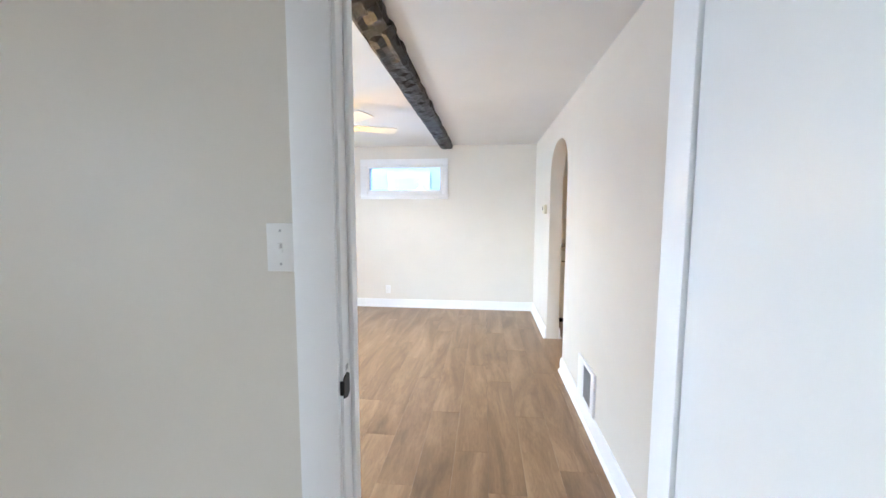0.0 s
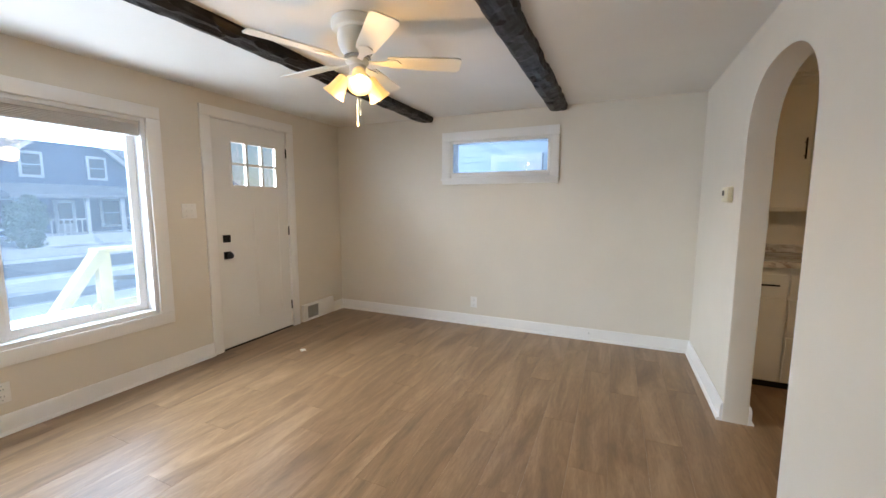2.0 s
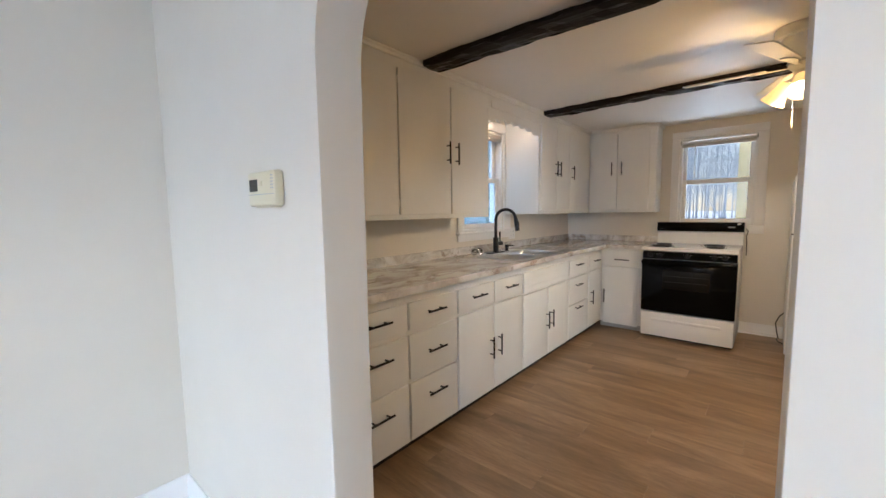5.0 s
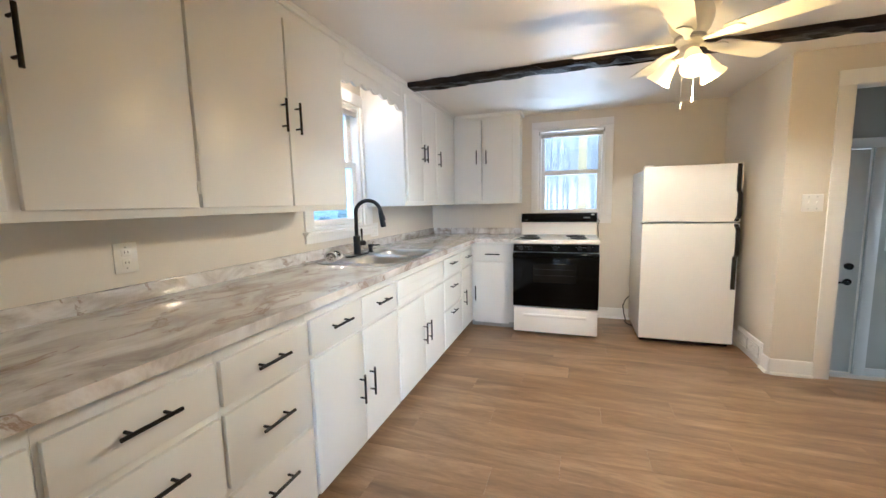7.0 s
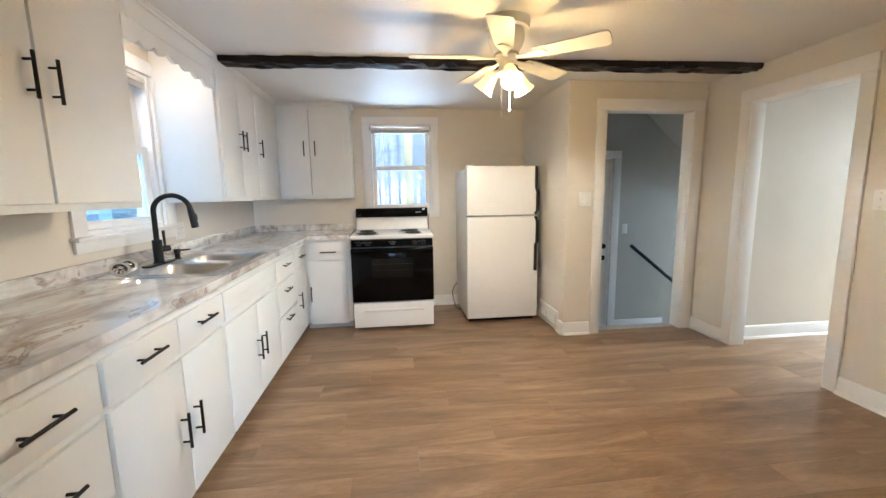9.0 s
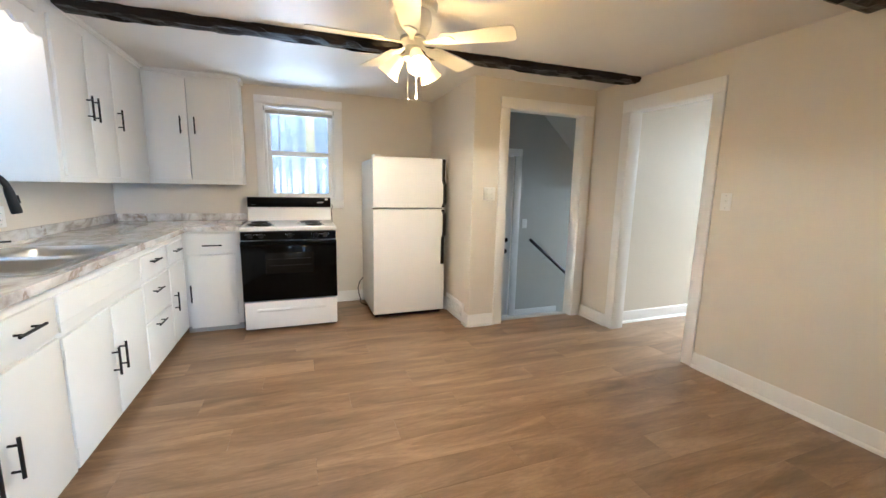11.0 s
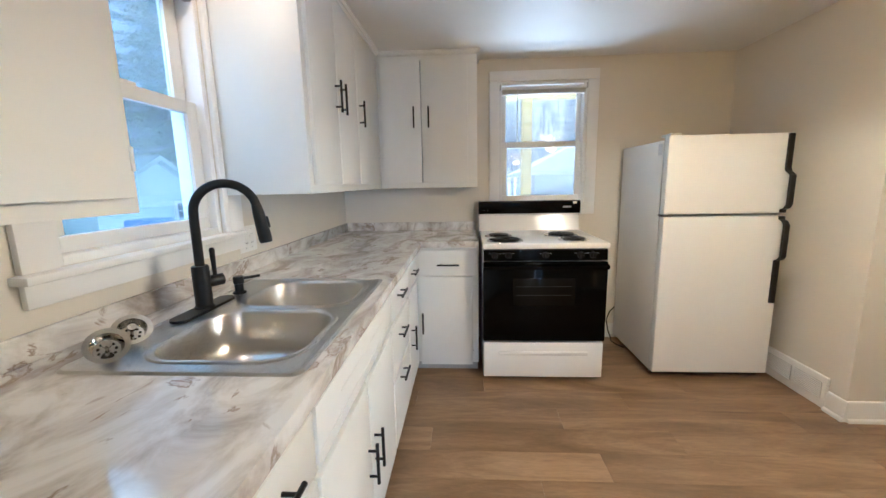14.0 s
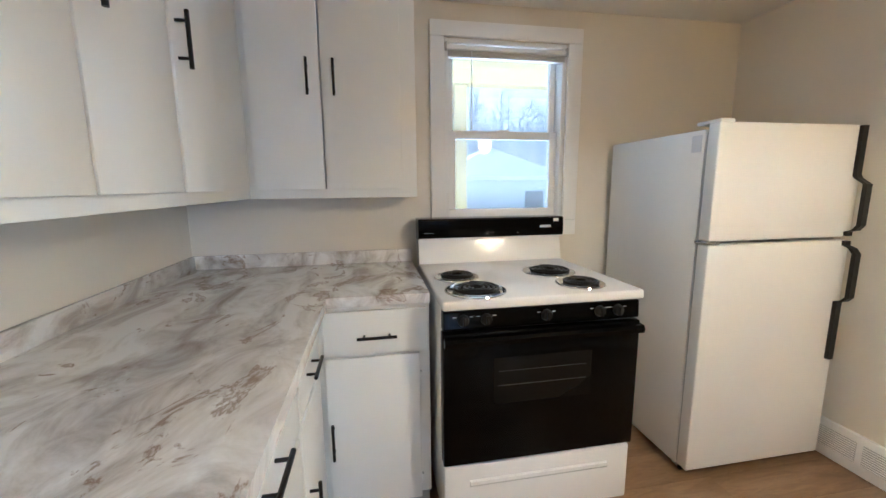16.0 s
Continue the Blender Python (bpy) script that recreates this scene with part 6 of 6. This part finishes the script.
def spruce(x, y, h, seed):
    rng = random.Random(seed)
    ob = thing("spruce_tree", (x, y, GZ), "tall spruce tree with drooping branches in the yard", "tree", "spruce trees")
    part("trunk", tube_bm([(x, y, GZ), (x, y, GZ + h * 0.6), (x, y, GZ + h)], [h * 0.012, h * 0.008, 0.01], 10), BARK, ob)
    wood, leaves = bm_new(), []
    for k in range(110):
        t = k / 109
        z = GZ + h * (0.08 + 0.90 * t)
        reach = h * 0.25 * (1 - t) ** 0.8 * rng.uniform(0.7, 1.1) + 0.1
        a = k * 2.4 + rng.uniform(-0.3, 0.3)
        d = Vector((math.cos(a), math.sin(a), 0))
        pts = [Vector((x, y, z)) + d * reach * s + Vector((0, 0, -0.20 * reach * s + 0.12 * reach * s * s)) for s in (0, 0.33, 0.66, 1)]
        add_tube_fast(wood, pts, [0.018, 0.013, 0.009, 0.004], 5)
        side = d.cross(Vector((0, 0, 1)))
        for _ in range(int(400 * reach)):
            q = rng.uniform(0.12, 1.0)
            lat = rng.uniform(-1, 1) * (0.08 + 0.42 * reach * (1.05 - q))
            p = Vector((x, y, z - 0.20 * reach * q + 0.12 * reach * q * q - 0.30 * abs(lat) - rng.uniform(0, 0.12))) + d * reach * q + side * lat
            w = (side * rng.uniform(-1, 1) + d * rng.uniform(0.1, 0.9) + Vector((0, 0, -rng.uniform(0.2, 1.8)))).normalized()
            ln = rng.uniform(0.08, 0.22)
            u = w.orthogonal().normalized() * 0.016
            leaves += [p - u, p + w * ln * 0.5 - u * 1.6, p + w * ln, p + w * ln * 0.5 + u * 1.6]
    part("limbs", wood, BARK, ob)
    me = bpy.data.meshes.new("crown")
    me.from_pydata([p - ob.location for p in leaves], [], [(i, i + 1, i + 2, i + 3) for i in range(0, len(leaves), 4)])
    me.materials.append(NEEDLE)
    new("crown", me).parent = ob


for x, y, h, seed in ((9.6, 16.6, 16, 31), (6.0, 17.5, 16, 33), (13.6, 18.5, 17, 34), (17.5, 16.0, 16, 35), (11.4, 21.0, 18, 36), (21.0, 19.0, 17, 37)):
    spruce(x, y, h, seed)



def far_woods(name, x0, x1, y0, y1, n, seed):
    """A stand of leafless trees far off, hazed by bark colour, too many to count."""
    rng = random.Random(seed)
    bm = bm_new()
    for _ in range(n):
        x, y, h = rng.uniform(x0, x1), rng.uniform(y0, y1), rng.uniform(8, 14)
        add_tube_fast(bm, [Vector((x, y, GZ)), Vector((x, y, GZ + h * 0.5)), Vector((x + rng.uniform(-0.5, 0.5), y, GZ + h))], [0.060, 0.040, 0.015], 5)
        for _ in range(46):
            z = GZ + h * rng.uniform(0.25, 0.92)
            d = Vector((rng.uniform(-1, 1), rng.uniform(-1, 1), rng.uniform(0.3, 1.1))).normalized() * rng.uniform(1.0, 2.8)
            p = Vector((x, y, z))
            add_tube_fast(bm, [p, p + d * 0.6, p + d + Vector((0, 0, 0.3))], [0.026, 0.018, 0.008], 3)
    ob = solid(name, bm, HAZEBARK, "leafless woods far beyond the yards, haze in their colour", "woods", "stuff")


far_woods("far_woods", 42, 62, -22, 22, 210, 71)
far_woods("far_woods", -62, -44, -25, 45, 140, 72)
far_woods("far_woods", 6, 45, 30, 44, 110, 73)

# the neighbour to the north, with its pale lapped boards
nb = thing("neighbour_house", (-3.0, 9.0, GZ), "pale blue neighbouring house with lapped siding and a white window", "house")
part("wall", box_bm(-5.2, 1.3, 9.05, 14, GZ, 5.2), PALESIDING, nb)
siding("y", 9.05, -4.5, 1.3, 0.9, 4.2, 0.105, PALESIDING, nb, -1, [(-1.99, -1.03, 0, 2.18)])
part("roof", prism_bm([(8.6, 5.1), (11.5, 7.4), (14.4, 5.1)], "x", -5.6, 1.7), ROOF, nb)
nw = part("window", box_bm(-1.97, -1.05, 8.985, 9.06, 1.0, 2.165, bevel=0.01), WHITESIDING, nb, "white framed window")
# the window's pane, given the siding's pale colour instead of dark glass
part("pale_pane", box_bm(-1.84, -1.16, 8.975, 8.99, 1.1, 2.035), PALESIDING, nw, "window pane in the siding's pale colour")

# porch rail of new lumber outside the picture window
pr = thing("porch_railing", (-4.6, 4.0, GZ), "new raw lumber stair railing with a sloping handrail", "railing")
part("post", box_bm(-4.62, -4.53, 4.165, 4.275, GZ, 0.80, bevel=0.004), LUMBER, pr)
part("rail", box_bm(-4.66, -4.49, 4.15, 6.2, 0.80, 0.84, bevel=0.004), LUMBER, pr)
part("rail", box_bm(-4.60, -4.55, 4.275, 6.2, 0.20, 0.29, bevel=0.004), LUMBER, pr)
bmr = box_bm(-4.66, -4.52, -0.9, 0.05, -0.045, 0.045, bevel=0.004)
bmesh.ops.transform(bmr, matrix=Matrix.Translation((0, 4.19, 0.78)) @ Matrix.Rotation(radians(56), 4, "X"), verts=bmr.verts)
part("sloping_rail", bmr, LUMBER, pr)
bmr = box_bm(-4.60, -4.55, -0.9, 0.02, -0.045, 0.045, bevel=0.004)
bmesh.ops.transform(bmr, matrix=Matrix.Translation((0, 4.165, 0.26)) @ Matrix.Rotation(radians(56), 4, "X"), verts=bmr.verts)
part("sloping_rail", bmr, LUMBER, pr)
part("deck", box_bm(-4.7, -3.11, 4.28, 6.3, -0.16, -0.06, bevel=0.004), LUMBER, pr)

# back porch of new lumber outside the stove window
bp = thing("back_porch", (6.4, 4.2, GZ), "new yellow lumber porch roof on posts behind the house", "porch")
part("post", box_bm(6.95, 7.07, 4.205, 4.325, GZ, 2.24, bevel=0.004), LUMBER, bp)
part("post", box_bm(6.95, 7.05, 1.2, 1.3, GZ, 2.24, bevel=0.004), LUMBER, bp)
part("header", box_bm(6.92, 7.08, 0.8, 5.4, 2.24, 2.46, bevel=0.004), LUMBER, bp)
y = 1.0
while y < 5.4:
    part("joist", prism_bm([(5.44, 2.60), (7.45, 2.42), (7.45, 2.56), (5.44, 2.74)], "y", y - 0.02, y + 0.02), LUMBER, bp)
    y += 0.40
part("roof_deck", prism_bm([(5.44, 2.745), (7.5, 2.565), (7.5, 2.59), (5.44, 2.77)], "y", 0.8, 5.5), LUMBER, bp)

ga = thing("garage", (19, 0.4, GZ), "white garage with a snow-covered hipped roof in the back yard", "garage")
part("wall", box_bm(17.0, 22.0, -1.6, 2.4, GZ, 1.56), WHITESIDING, ga)
bmg = bm_new()
low = [bmg.verts.new(q) for q in ((16.6, -2.0, 1.50), (22.4, -2.0, 1.50), (22.4, 2.8, 1.50), (16.6, 2.8, 1.50))]
eav = [bmg.verts.new(q) for q in ((16.55, -2.05, 1.64), (22.45, -2.05, 1.64), (22.45, 2.85, 1.64), (16.55, 2.85, 1.64))]
rid = [bmg.verts.new(q) for q in ((18.6, 0.40, 2.82), (20.4, 0.40, 2.82))]
for a in range(4):
    bmg.faces.new((low[a], low[(a + 1) % 4], eav[(a + 1) % 4], eav[a]))
bmg.faces.new(low[::-1])
bmg.faces.new((eav[3], eav[0], rid[0]))
bmg.faces.new((eav[1], eav[2], rid[1]))
bmg.faces.new((eav[0], eav[1], rid[1], rid[0]))
bmg.faces.new((eav[2], eav[3], rid[0], rid[1]))
bmesh.ops.recalc_face_normals(bmg, faces=bmg.faces)
part("roof", bmg, SNOW, ga)
part("door", box_bm(16.94, 17.0, -1.2, -0.5, GZ, 1.1, bevel=0.01), ASPHALT, ga)

sh = thing("garden_shed", (11.4, 13.8, GZ), "pale blue-green garden shed with a paned window", "shed")
part("wall", prism_bm([(9.7, GZ), (13.1, GZ), (13.1, 1.05), (11.4, 1.95), (9.7, 1.05)], "y", 12.6, 15), GREENSHED, sh)
for s in (-1, 1):
    part("roof", prism_bm([(11.4, 2.08), (11.4 + s * 1.95, 1.06), (11.4 + s * 1.95, 0.96), (11.4, 1.96)], "y", 12.4, 15.2), SHEDROOF, sh)
sw = part("window", box_bm(11.85, 12.55, 12.54, 12.6, 0.05, 0.95, bevel=0.01), WHITESIDING, sh, "white framed shed window")
for i in range(3):
    for j in range(4):
        part("pane", box_bm(11.92 + i * 0.195, 12.085 + i * 0.195, 12.53, 12.545, 0.11 + j * 0.20, 0.28 + j * 0.20), DARKGLASS, sw)
fe = thing("yard_fence", (2, 16, GZ), "weathered grey board fence behind the yard", "fence")
for k in range(62):
    part("board", box_bm(-4 + k * 0.22, -3.8 + k * 0.22, 15.6, 15.63, GZ, 0.62 + 0.03 * math.sin(k * 1.7)), GREYFENCE, fe)
tb = thing("snowy_table", (5.9, 9.0, GZ), "yard table under thick snow with a blue tarp edge", "table")
part("top", box_bm(4.3, 7.6, 8.2, 9.8, 0.52, 0.60, bevel=0.01), BLUEPLASTIC, tb)
part("snow", box_bm(4.34, 7.56, 8.24, 9.76, 0.60, 0.74, bevel=0.05, seg=4), SNOW, tb)
for x in (4.5, 7.4):
    for yy in (8.35, 9.65):
        part("leg", box_bm(x - 0.03, x + 0.03, yy - 0.03, yy + 0.03, GZ, 0.52), GREYFENCE, tb)
bx = thing("blue_bin", (8.15, 10.1, GZ), "bright blue plastic bin standing in the snow", "bin")
part("bin", box_bm(7.9, 8.4, 9.9, 10.4, GZ, 0.80, bevel=0.04), BLUEPLASTIC, bx)

# Floor of long vinyl planks, laid one by one
floor = tagged(new("floor"), "brown oak-look vinyl plank floor, slightly glossy", "floor", kind="structure")
part("subfloor", box_bm(-3.1, 4.155, -1.72, 6.1, -0.05, -0.008), DARKVOID, floor)
part("subfloor", box_bm(4.156, 5.43, 2.95, 6.1, -0.05, -0.008), DARKVOID, floor)
PW, PL, GAP = 0.182, 1.22, 0.0003
shared = {}


def plank(x0, x1, y0, y1):
    key = (round(x1 - x0, 4), round(y1 - y0, 4))
    if key not in shared:
        w, l, c = key[0] / 2 - GAP, key[1] / 2 - GAP, 0.0005
        me = bpy.data.meshes.new("plank")
        vs = [(-w, -l, -0.008), (w, -l, -0.008), (w, l, -0.008), (-w, l, -0.008), (-w, -l, -c), (w, -l, -c), (w, l, -c), (-w, l, -c),
              (-w + c, -l + c, 0), (w - c, -l + c, 0), (w - c, l - c, 0), (-w + c, l - c, 0)]
        fs = [(0, 1, 5, 4), (1, 2, 6, 5), (2, 3, 7, 6), (3, 0, 4, 7), (4, 5, 9, 8), (5, 6, 10, 9), (6, 7, 11, 10), (7, 4, 8, 11), (8, 9, 10, 11)]
        me.from_pydata(vs, [], fs)
        me.materials.append(PLANK)
        shared[key] = me
    ob = new("plank", shared[key])
    ob.location = ((x0 + x1) / 2, (y0 + y1) / 2, 0)
    ob.parent = floor


rng = random.Random(5)
col, x = 0, -2.93
while x < 5.25:
    xr = x + PW
    off = round((col * 0.41 + rng.choice((0, 0.1, 0.2))) % PL, 2)
    spans = [(-1.6, 5.98, xr)] if xr <= 4.16 else [(3.0, 5.98, min(xr, 5.25))] + ([(-1.6, 3.0, 4.155)] if x < 4.15 else [])
    for lo, hi, right in spans:
        y = lo - off
        while y < hi:
            a, b = max(y, lo), min(y + PL, hi)
            if b - a > 0.02:
                plank(x, right, a, b)
            y += PL
    x, col = xr, col + 1
